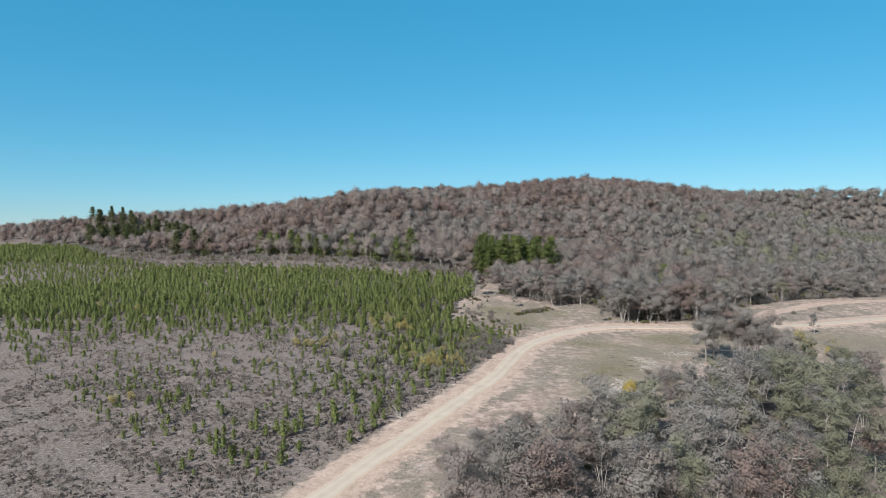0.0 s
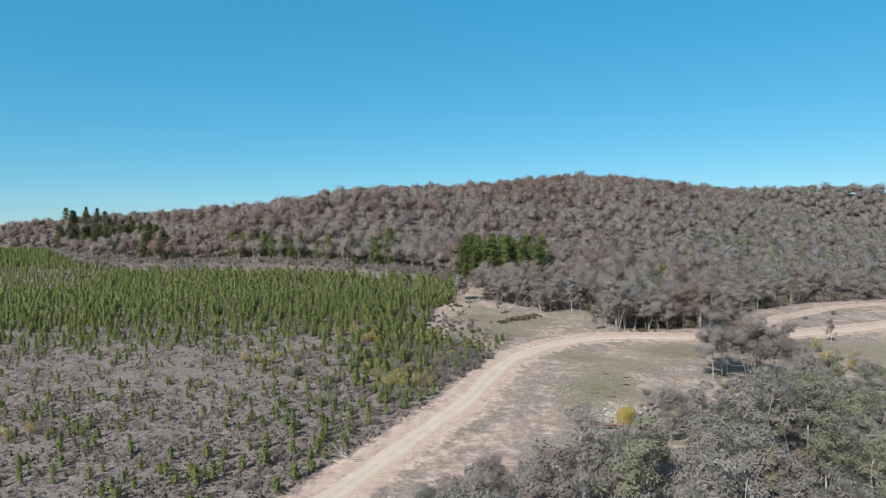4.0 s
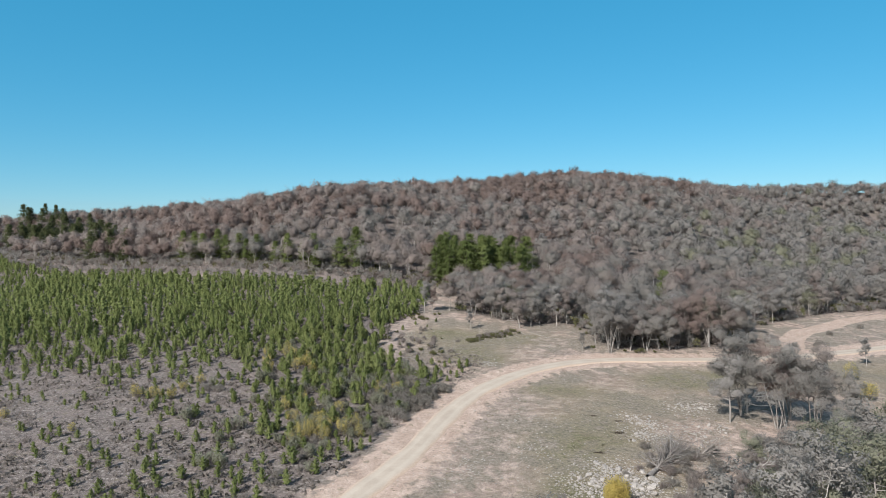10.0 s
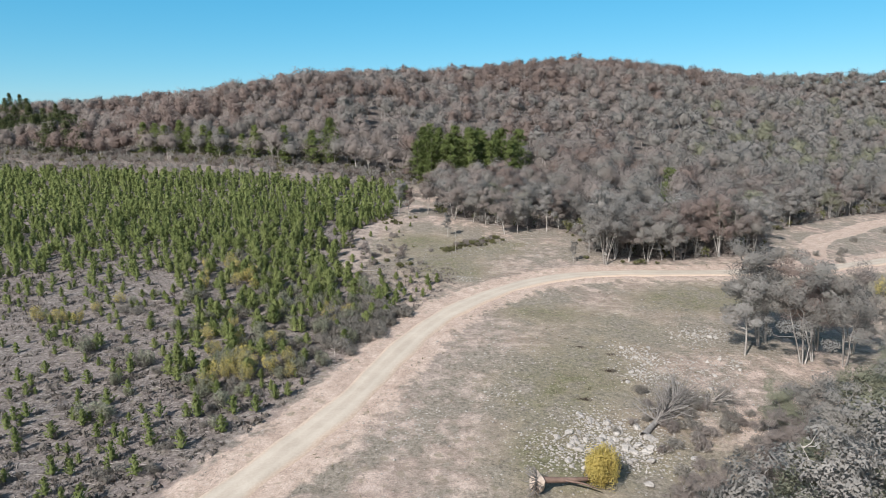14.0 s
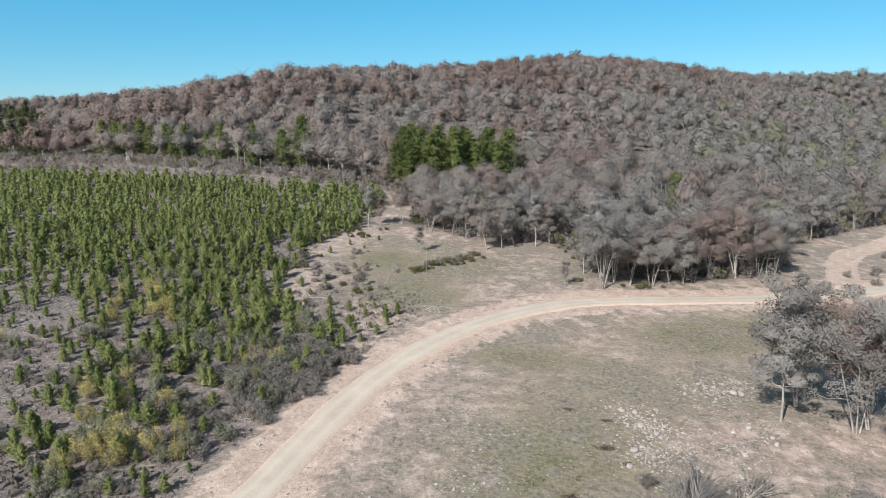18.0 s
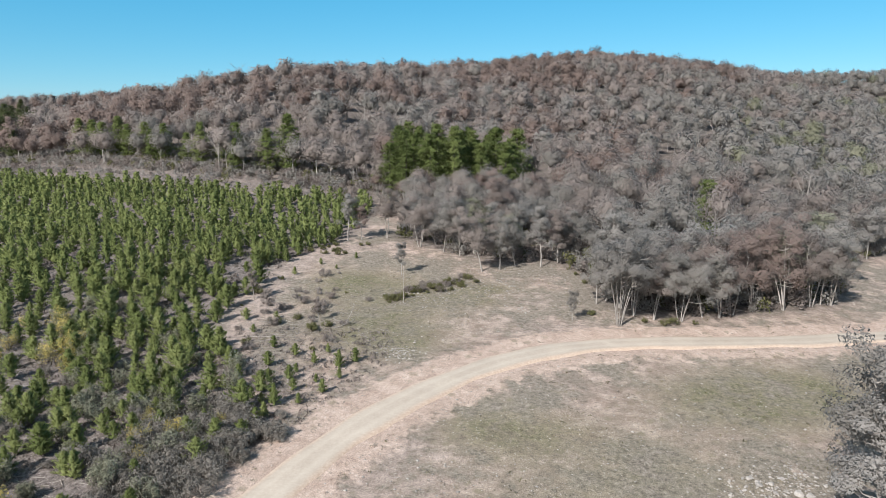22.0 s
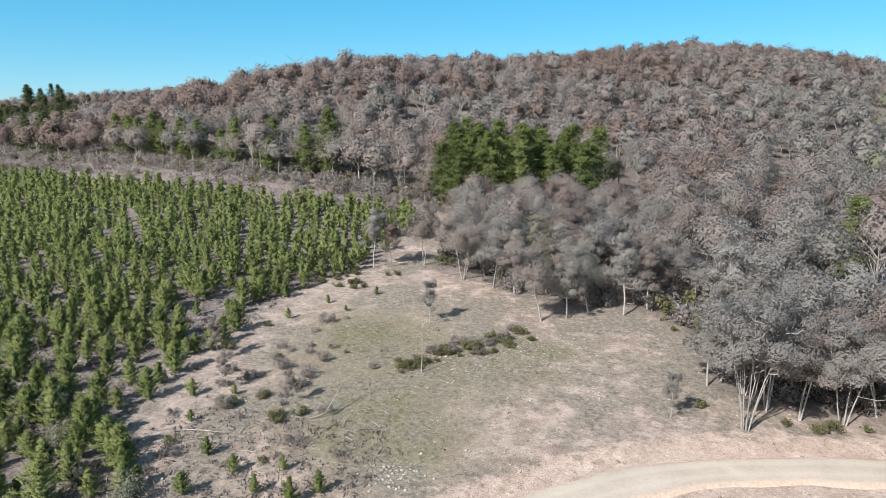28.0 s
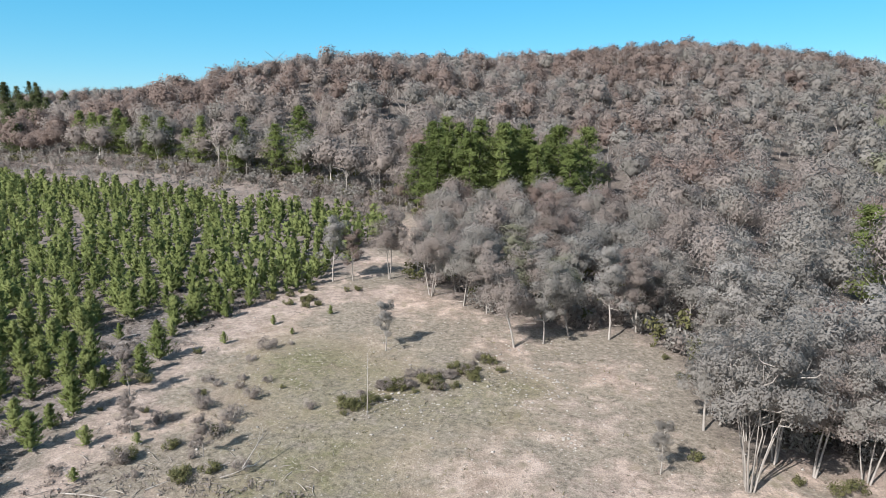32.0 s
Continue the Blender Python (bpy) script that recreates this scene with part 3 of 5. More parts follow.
def far_tree(seed, lobes=9, sprays=22, leaf=0.95):
    """A gum tree of unit height ten, for the hill: a wide rounded crown of soft lobes held up by pale forking limbs."""
    rng = np.random.default_rng(seed)
    wood, crown = Shape(), Shape()
    fork = np.array([rng.normal(0, .2), rng.normal(0, .2), rng.uniform(2.6, 3.8)])
    wood.tube([(0, 0, -0.5), fork], [0.095, 0.075], 3)
    mid = fork * (1, 1, 0) + np.array([rng.normal(0, .3), rng.normal(0, .3), 5.7])
    wide = np.array([rng.uniform(2.1, 2.7), rng.uniform(2.1, 2.7), rng.uniform(2.4, 3.1)])
    turn = rng.uniform(0, 6.28)
    for i in range(lobes):
        h = 1.0 - 1.4 * (i + rng.uniform(0.2, 0.8)) / lobes
        a, r = turn + i * 2.4 + rng.normal(0, 0.3), math.sqrt(max(1 - h * h, 0))
        way = np.array([math.cos(a) * r, math.sin(a) * r, h])
        c = mid + way * wide * rng.uniform(0.55, 0.9)
        size = rng.uniform(1.0, 1.75)
        if i % 2 == 0:
            knee = fork + (c - fork) * 0.5 + np.array([0, 0, 0.3])
            wood.tube([fork, knee, c + way * size * 0.7], [0.065, 0.045, 0.016], 3)
        p = rng.normal(size=(sprays, 3))
        p *= rng.uniform(0.25, 1.2, (sprays, 1)) / np.linalg.norm(p, axis=1)[:, None]
        crown.leaves(c + p * size * np.array([1, 1, 0.75]), leaf, leaf * 0.62, rng, 0.4, p * 0.6 + way * 0.8, 0.45)
    core(crown, mid, wide * 0.62, rng, (0, 0, 0.3))
    return wood, crown


def bare_tree(seed):
    """A dead gum: pale trunk and bare forking limbs."""
    rng = np.random.default_rng(seed)
    wood = Shape()
    wood.tube([(0, 0, -0.4), (0.2, 0.1, 4), (0.1, 0.4, 8.5)], [0.17, 0.12, 0.04], 4)
    for i in range(11):
        z, a = rng.uniform(3, 8), rng.uniform(0, 6.28)
        l = rng.uniform(1.2, 3.0)
        k = np.array([math.cos(a) * l * 0.6, math.sin(a) * l * 0.6, z + l * 0.5])
        e = np.array([math.cos(a + .3) * l, math.sin(a + .3) * l, z + l * rng.uniform(0.7, 1.2)])
        wood.tube([(0.15, 0.2, z), k, e], [0.07, 0.05, 0.015], 3)
        wood.tube([k, k + rng.normal(0, 0.5, 3) + np.array([0, 0, 0.9])], [0.04, 0.012], 3)
    return wood


def pine_shapes(seed, whorls, arms, tufts, tall=4.0, wide=1.0):
    """A young pine: upswept arms all round with needle tufts, and a leading shoot."""
    rng = np.random.default_rng(seed)
    wood, crown = Shape(), Shape()
    heavy = rng.uniform(0, 6.28)   # the fuller side
    wood.tube([(0, 0, -0.15), (rng.normal(0, .04), rng.normal(0, .04), tall * 0.55), (0, 0, tall)], [0.075, 0.05, 0.012], 5)
    count = whorls * arms
    for k in range(count):
        u = (k + rng.uniform(0, 1)) / count
        zr = tall * (0.03 + 0.93 * u)
        a = k * 2.399 + rng.normal(0, 0.35)
        l = (wide * (1 - u) ** 0.75 * (0.72 + 0.28 * min(1, u * 6)) + 0.08) * rng.uniform(0.4, 1.3) * (1 + 0.2 * math.cos(a - heavy) + 0.15 * math.cos(3 * a + heavy + 5 * u))
        tip = np.array([math.cos(a) * l, math.sin(a) * l, zr + l * rng.uniform(0.2, 0.95)])
        root = np.array([0, 0, zr])
        f = rng.uniform(0.3, 1.05, (tufts, 1))
        p = root + (tip - root) * f + rng.normal(0, 0.06, (tufts, 3))
        n = len(p)
        d = (tip - root) / np.linalg.norm(tip - root) + rng.normal(0, 0.55, (n, 3)) + np.array([0, 0, 0.45])
        d /= np.linalg.norm(d, axis=1)[:, None]
        s = np.cross(d, np.array([math.cos(a), math.sin(a), 0.7]) + rng.normal(0, 0.4, (n, 3)))
        s /= np.linalg.norm(s, axis=1)[:, None]
        ln, wd = 0.5 * tall / 4 * (6 / tufts) ** 0.2, 0.125 * tall / 4 * (6 / tufts) ** 0.6 * (9 / whorls) ** 0.8
        tri = np.stack([p - d * ln * 0.2 + s * wd, p + d * ln, p - d * ln * 0.3 - s * wd], 1).reshape(-1, 3)
        mass = np.stack([p[:, 0], p[:, 1], np.full(n, 0.35 * wide)], 1) + 0.35 * wide * np.array([math.cos(a), math.sin(a), 0.3])
        crown.add(soft_leaves(tri, mass, 0.45), None, np.arange(n * 3).reshape(-1, 3))
    for z, k in ((0.22, 0.34), (0.45, 0.26)):
        core(crown, np.array([0, 0, tall * z]), np.array([k * wide, k * wide, tall * 0.19]), rng, (0, 0, 0.35))
    top = np.array([[0, 0, tall * 0.98]] * 4)
    crown.leaves(top, 0.35, 0.12, rng, -2.0)
    return wood, crown


def tall_pine_shapes(seed, tall=18.0, wide=3.0, whorls=14, arms=6, sprays=44, bare=0.08):
    """A grown pine: drooping tiers of broad branches with needle sprays, ragged at the top."""
    rng = np.random.default_rng(seed)
    wood, crown = Shape(), Shape()
    wood.tube([(0, 0, -0.4), (0.1, 0, tall * 0.5), (0, 0, tall)], [0.26, 0.18, 0.04], 6)
    for w in range(whorls):
        u = (w + rng.uniform(-0.3, 0.3)) / whorls
        z = tall * (bare + (0.96 - bare) * max(u, 0))
        reach = wide * (1 - max(u, 0) ** 1.7) * (0.75 + 0.25 * min(1, 4 * max(u, 0))) * rng.uniform(0.75, 1.2) + 0.5
        turn = rng.uniform(0, 6.28)
        for k in range(arms):
            a = turn + k * 6.28 / arms + rng.normal(0, 0.35)
            l = reach * rng.uniform(0.55, 1.2)
            tip = np.array([math.cos(a) * l, math.sin(a) * l, l * rng.uniform(0.05, 0.4)])
            wood.tube([(0, 0, z), tip * 0.9 + (0, 0, z)], [0.05, 0.015], 3)
            f = rng.uniform(0.2, 1.05, (sprays, 1)) ** 0.8
            p = np.array([0, 0, z]) + tip * f + rng.normal(0, 1, (sprays, 3)) * np.array([0.42, 0.42, 0.30]) * (0.5 + 0.35 * l ** 0.5)
            crown.leaves(p, 0.8, 0.26, rng, -0.6, tip * 0.6 + np.array([0, 0, l * 0.55]) + rng.normal(0, 0.22 * l, (sprays, 3)), 0.45)
    return wood, crown


def bush_shapes(seed, tall, wide, clumps, sprays, leaf):
    rng = np.random.default_rng(seed)
    wood, crown, starts = Shape(), Shape(), []
    for i in range(clumps):
        a, r = rng.uniform(0, 6.28), wide * math.sqrt(rng.uniform(0, 1)) * 0.75
        c = np.array([math.cos(a) * r, math.sin(a) * r, tall * rng.uniform(0.3, 0.85) * (1 - 0.35 * (r / wide) ** 2)])
        starts.append(wood.n)
        wood.tube([(0, 0, -0.1), c * np.array([.6, .6, .5]), c], [0.035, 0.025, 0.01], 4)
        p = rng.normal(size=(sprays, 3))
        p *= (rng.uniform(0.3, 1, (sprays, 1)) ** 0.6) / np.linalg.norm(p, axis=1)[:, None]
        crown.leaves(c + p * np.array([wide, wide, tall]) * rng.uniform(0.26, 0.4), leaf, leaf * 0.5, rng, 0.0, p, 0.6)
    wood.add([(0, 0, -0.14)], None, None)
    wood.t.append(np.array([(wood.n - 1, i, i + 1) for i in starts]))   # root crown
    return wood, crown


def boulder_mesh(name, seed, mat):
    rng = np.random.default_rng(seed)
    bm = bmesh.new()
    bmesh.ops.create_icosphere(bm, subdivisions=2, radius=1)
    ax = [Vector(rng.normal(size=3)).normalized() for _ in range(7)]
    cut = rng.uniform(0.55, 0.9, 7)
    for v in bm.verts:
        for d, c in zip(ax, cut):
            h = v.co.dot(d)
            if h > c:
                v.co -= d * (h - c) * 0.85
        v.co *= 1 + 0.22 * noise.noise(v.co * 1.7 + Vector((seed, 0, 0))) + 0.1 * noise.noise(v.co * 4 + Vector((0, seed, 0)))
        v.co.z *= 0.72
    me = bpy.data.meshes.new(name)
    bm.to_mesh(me)
    bm.free()
    me.materials.append(mat)
    return me


# ---- gum trees near the road and along the wood's edge ----
LEAVES = {"grey": leaf_grey, "olive": leaf_green, "rust": leaf_rust, "brown": leaf_brown, "pale": leaf_pale}
GUM_LABEL = {
    "grey": "grey-green gum tree with pale smooth trunk", "olive": "olive-green gum tree with dense rounded crown", "rust": "reddish-brown gum tree with thin dry crown",
    "brown": "brownish gum tree with sparse drooping crown", "pale": "silvery gum tree with pale thin crown"}
gum_library = {}
for i, (tall, spread, stems, clumps, low) in enumerate(((10, 2.4, 1, 36, 0.36), (10, 2.7, 2, 42, 0.36), (10, 2.8, 3, 44, 0.36), (10, 2.1, 1, 30, 0.4), (10, 2.6, 4, 44, 0.36), (10, 2.3, 8, 46, 0.5))):
    for grade, sprays, leaf in (("fine", 300, 0.165), ("plain", 120, 0.245)):
        wood, crown = eucalypt_shapes(20 + i, tall, spread, stems, clumps, sprays, leaf, low)
        trunk_me = wood.mesh("trunk", bark, smooth=True)
        for hue, m in LEAVES.items():
            gum_library[i, hue, grade] = (trunk_me, crown.mesh("crown", m))


def gum(x, y, tall, form, hue, group, turn=None, grade="plain"):
    ob = thing("gum_tree", x, y, GUM_LABEL[hue], "tree", group, None, random.uniform(0, 360) if turn is None else turn, tall / 10)
    trunk_me, crown_me = gum_library[form, hue, grade]
    part("trunk", trunk_me, ob)
    part("crown", crown_me, ob)
    return ob


# stand beside the bend
for x, y, tall, form, hue in ((68.2, 158.3, 15, 0, "pale"), (73.3, 163.5, 18.5, 1, "grey"), (75.3, 165.5, 18, 3, "grey"), (77.6, 156, 16.5, 2, "grey"), (80.2, 157, 17.5, 1, "rust"),
                              (84.5, 155.5, 15, 2, "grey"), (84, 163, 17.5, 1, "grey"), (90, 162, 16, 2, "brown"), (94, 158, 13, 0, "grey")):
    gum(x, y, tall * 1.1, form, hue, "gum stand beside the bend", None, "fine")
# many-stemmed clump at the wood's corner
for x, y, tall, form, hue in ((56.5, 215.9, 15.6, 5, "pale"), (60.5, 221.5, 14, 2, "grey"), (54.6, 226.5, 11, 0, "grey"), (63.5, 219.5, 12, 1, "brown"), (68.5, 219.5, 12, 2, "grey"), (74, 222.5, 12, 1, "brown"),
                              (80, 225, 14, 2, "rust"), (86, 229, 16, 4, "rust"), (92.5, 230, 16.5, 4, "rust"), (99.5, 234, 14, 2, "brown"), (104.5, 236, 13, 1, "grey"), (46.6, 251.5, 13, 3, "pale"), (33.2, 245, 12, 1, "brown"),
                              (37, 247.5, 10, 0, "grey"), (41, 251, 11, 1, "grey"), (51, 255.5, 12, 0, "brown"), (23.8, 260, 12, 1, "grey"), (28, 258, 11, 3, "brown"), (18, 264, 12, 2, "brown"), (-0.5, 268, 11, 3, "pale"), (9, 272, 12, 1, "brown"), (40, 306, 13, 1, "rust"), (37.6, 283, 13, 2, "rust"), (36, 279, 13, 1, "brown")):
    gum(x, y, tall * 1.15, form, hue, "gums along the wood's edge", None, "fine")
rng = np.random.default_rng(5)
# foreground wood below the paddock
wx, wy = jittered(-22, 115, 36, 160, 9.0, rng, 0.5)
keep = inside(wx, wy, WOOD) & (distance(wx, wy, road_line) > 11)
for x, y in zip(wx[keep], wy[keep]):
    hue = random.choices(("olive", "grey", "brown", "rust"), (7, 3.2, 2, 0.4) if x > 18 else (0.6, 6, 3, 1.2))[0]
    gum(x, y, random.uniform(11.5, 18.5) * (0.85 if y > 0.62 * x + 70 else 1), random.randrange(5), hue, "gum wood below the paddock")
for x, y, tall, form, hue in ((-13, 57, 12, 1, "brown"), (-10, 64, 12, 2, "grey"), (-14, 49, 13, 4, "grey"), (-6, 70, 11, 1, "brown"), (0, 77, 10.5, 2, "brown"), (-4, 61, 12.5, 2, "grey")):
    gum(x, y, tall, form, hue, "gum wood below the paddock", None, "fine")
# front of the hill wood
fx2, fy2 = jittered(0, 330, 215, 400, 7.2, rng)
keep = inside(fx2, fy2, FOREST)
fx2, fy2 = fx2[keep], fy2[keep]
edge_line = curve_points(FOREST[:14], 2.0)
d_edge = distance(fx2, fy2, edge_line)
order = np.argsort(d_edge + 0.12 * np.hypot(fx2 - 50, fy2 - 230))
near = order[:80]
for j in near:
    hue = random.choices(("grey", "brown", "rust", "pale", "olive"), (5, 2.5, 0.8, 3.5, 0.7))[0]
    gum(fx2[j], fy2[j], random.uniform(12, 17) * (0.72 if fx2[j] < 62 else 1), random.randrange(5), hue, "front trees of the hill wood")
taken = np.stack([fx2[near], fy2[near]], 1)

# ---- hill wood ----
hx, hy = jittered(-640, 660, 220, 905, 9.9, rng, 0.55)
ex, ey = jittered(-8, 66, 262, 336, 6.5, rng, 0.5)
hx, hy = np.concatenate([hx, ex]), np.concatenate([hy, ey])
keep = inside(hx, hy, FOREST) & ((hy < 815) | (hx > 330))
keep &= (hy > 1.5 * np.abs(hx) - 130)
d_near = np.array([((taken - (a, b)) ** 2).sum(1).min() if b < 420 else 1e3 for a, b in zip(hx, hy)])
keep &= d_near > 22
pine_spots = [(-36, 352), (4, 330), (8, 337), (12, 331), (16, 340), (20, 334), (24, 343), (28, 338), (32, 346), (37, 341), (41, 350), (46, 345), (13, 348), (22, 352), (31, 356), (40, 360), (10, 325), (18, 327), (26, 331), (35, 335), (44, 339), (6, 342), (49, 352), (34, 350), (26, 348), (17, 345), (9, 350), (38, 355), (95, 283)]
for px, py in pine_spots:
    keep &= (hx - px) ** 2 + (hy - py) ** 2 > 20
hx, hy = hx[keep], hy[keep]
hz = height(hx, hy)
patch = np.array([noise.noise(Vector((a * 0.008, b * 0.008, 0))) for a, b in zip(hx, hy)]) + rng.normal(0, 0.28, hx.shape)
high = (hz - 30) / 70
score = patch + 0.6 * np.clip(high, -0.3, 1) - 0.0016 * np.maximum(hx - 60, 0) + 0.0008 * np.maximum(60 - hx, 0)
hue_of = np.where(score > 0.42, 2, np.where(score > -0.08, 3, np.where(score > -0.5, 0, np.where(score > -0.85, 4, 1))))
far_templates = [far_tree(60 + i, 11, 38, 0.6) for i in range(6)] + [far_tree(66 + i, 12, 90, 0.4) for i in range(4)] + [far_tree(70 + i, 14, 150, 0.29) for i in range(4)]
dead = rng.uniform(0, 1, hx.shape) < 0.05
front = (hy < 480) | (rng.uniform(0, 1, hx.shape) < 0.3)
woodland = tagged(new("hill_woodland"), "dense dry gum woodland covering the hill", "woodland", kind="stuff")
pick = np.where(hy < 330, 10 + rng.integers(0, 4, hx.shape), np.where(hy < 400, 6 + rng.integers(0, 4, hx.shape), rng.integers(0, 6, hx.shape)))
size = rng.uniform(1.3, 2.0, hx.shape) * np.where(rng.uniform(0, 1, hx.shape) > 0.96, 1.15, 1.0)
size *= np.where((hx > -12) & (hx < 62) & (hy < 338), 0.7, 1.0) * np.where(hx < -260, 0.75, 1.0) * np.where(hy > 560, 1.14, 1.0)
turn = rng.uniform(0, 6.28, hx.shape)
hz = hz - np.where(hy > 540, 2.8, 0.8) * size   # low crowns on the ridge hide their trunks
for h, name in enumerate(("grey", "olive", "rust", "brown", "pale")):
    sets = []
    for i, (wood, crown) in enumerate(far_templates):
        s = (hue_of == h) & (pick == i) & ~dead
        if s.any():
            sets.append(scatter(crown.arrays(), hx[s], hy[s], hz[s], size[s], turn[s], rng.uniform(0.85, 1.2, s.sum())))
    if sets:
        tagged(joined("crowns", sets, (LEAVES[name],), woodland), kind="stuff")
tagged(joined("dead_limbs", [scatter(bare_tree(90 + i).arrays(), hx[dead & (pick == i)], hy[dead & (pick == i)], hz[dead & (pick == i)], size[dead & (pick == i)], turn[dead & (pick == i)]) for i in range(len(far_templates))], (bark,), woodland), kind="stuff")
tagged(joined("trunks", [scatter(w.arrays(), hx[(pick == i) & front], hy[(pick == i) & front], hz[(pick == i) & front], size[(pick == i) & front], turn[(pick == i) & front]) for i, (w, c) in enumerate(far_templates)], (bark,), woodland), kind="stuff")

# ---- tall pines ----
tall_lib = []
for i in range(3):
    w, c = tall_pine_shapes(80 + i, 18, 4.0 + 0.4 * i)
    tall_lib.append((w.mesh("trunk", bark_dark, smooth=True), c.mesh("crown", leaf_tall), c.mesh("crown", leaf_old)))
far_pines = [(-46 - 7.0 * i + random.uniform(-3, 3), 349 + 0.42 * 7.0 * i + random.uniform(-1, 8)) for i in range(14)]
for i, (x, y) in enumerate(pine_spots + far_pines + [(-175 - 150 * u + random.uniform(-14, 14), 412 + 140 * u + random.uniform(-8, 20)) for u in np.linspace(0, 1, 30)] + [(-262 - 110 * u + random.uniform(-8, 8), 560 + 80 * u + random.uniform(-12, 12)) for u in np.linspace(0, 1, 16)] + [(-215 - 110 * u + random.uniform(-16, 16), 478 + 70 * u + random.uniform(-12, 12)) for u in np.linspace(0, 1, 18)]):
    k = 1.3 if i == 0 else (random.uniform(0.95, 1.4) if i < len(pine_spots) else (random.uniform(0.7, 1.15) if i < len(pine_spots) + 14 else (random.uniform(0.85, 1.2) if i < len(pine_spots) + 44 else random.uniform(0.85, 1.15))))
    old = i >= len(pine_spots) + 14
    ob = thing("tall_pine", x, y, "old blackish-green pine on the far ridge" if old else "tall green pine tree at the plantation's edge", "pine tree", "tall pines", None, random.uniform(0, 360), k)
    part("trunk", tall_lib[i % 3][0], ob)
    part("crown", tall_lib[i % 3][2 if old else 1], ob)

# ---- plantation ----
px, py = [], []
for row in np.arange(-520, 60, 3.3):
    for along in np.arange(-80, 560, 2.9):
        px.append(row + 0.14 * along), py.append(along)
px, py = np.array(px) + rng.normal(0, 0.85, len(px)), np.array(py) + rng.normal(0, 0.8, len(py))
keep = inside(px, py, PLANTATION) & (distance(px, py, road_line) > 9) & (py > 62 - 0.1 * px) & (py > -1.12 * px - 10)
px, py = px[keep], py[keep]
lump = np.array([noise.noise(Vector((a * 0.028, b * 0.028, 5))) for a, b in zip(px, py)])
dense = np.clip((py - 180 + 0.10 * (px + 60) + 0.7 * np.clip(px + 52, 0, 40)) / 50, 0, 1)
dense = np.maximum(dense, 0.85 * np.exp(-((px + 24) / 13) ** 2 - ((py - 165) / 32) ** 2))
dense = np.maximum(dense, 0.75 * np.exp(-((px + 48) / 20) ** 2 - ((py - 94) / 18) ** 2))
fine_lump = np.array([noise.noise(Vector((a * 0.11, b * 0.11, 9))) for a, b in zip(px, py)])
dense = np.where(inside(px, py, [(-460, 330), (-200, 340), (-212, 400), (-290, 428), (-460, 440)]), dense * 0.4, dense)
chance = np.clip(0.40 + 0.32 * dense + 0.5 * lump * (1 - dense * 0.4) + 0.6 * fine_lump + 0.22 * np.clip((py - 262) / 30, 0, 1), 0.03, 0.94)
keep = rng.uniform(0, 1, px.shape) < chance
px, py, dense = px[keep], py[keep], dense[keep]
pz = height(px, py)
psize = (0.5 + 0.52 * dense) * rng.uniform(0.55, 1.25, px.shape)
pturn = rng.uniform(0, 6.28, px.shape)
close = np.argsort(np.hypot(px + 8, (py - 195) * 0.8))[:300]
pine_lib = []
for i in range(5):
    w, c = pine_shapes(100 + i, 11, 8, 16, 4.0, 1.38 + 0.18 * (i % 3))
    pine_lib.append((w.mesh("trunk", bark_dark), c.mesh("crown", leaf_pine)))


def young_pine(x, y, k, i):
    ob = thing("young_pine", x, y, "bright green young plantation pine in ashy litter", "pine tree", "young plantation pines", None, random.uniform(0, 360), k)
    part("trunk", pine_lib[i % 5][0], ob)
    part("crown", pine_lib[i % 5][1], ob)


for i, j in enumerate(close):
    young_pine(px[j], py[j], psize[j], i)
rest = np.setdiff1d(np.arange(len(px)), close)
mid = rest[py[rest] < 270]
far = rest[py[rest] >= 270]
plantation = tagged(new("pine_plantation"), "rows of young green pines on the slope", "plantation", kind="stuff")
for name, which, detail in (("near_rows", mid, (8, 6, 5)), ("far_rows", far, (6, 5, 3))):
    sets, trunks = [], []
    kinds = rng.integers(0, 4, which.shape)
    for i in range(4):
        w, c = pine_shapes(120 + i, *detail, 4.0, 1.6)
        k = which[kinds == i]
        sets.append(scatter(c.arrays(), px[k], py[k], pz[k], psize[k], pturn[k]))
    tagged(joined(name, sets, (leaf_pine,), plantation), kind="stuff")


# ---- rocks ----
boulders = [boulder_mesh("rock", 200 + i, rock_mat) for i in range(6)]


def rock(x, y, r, i, name="rock", label="pale weathered granite rock in short grass"):
    ob = new(name, boulders[i % 6])
    ob.matrix_basis = pose(x, y, ground_at(x, y) + r * 0.22, random.uniform(-20, 20), random.uniform(-20, 20), random.uniform(0, 360)) @ Matrix.Diagonal((r * random.uniform(0.8, 1.3), r, r * random.uniform(0.7, 1.0), 1))
    return tagged(ob, label, "rock", "rocks in the paddock")


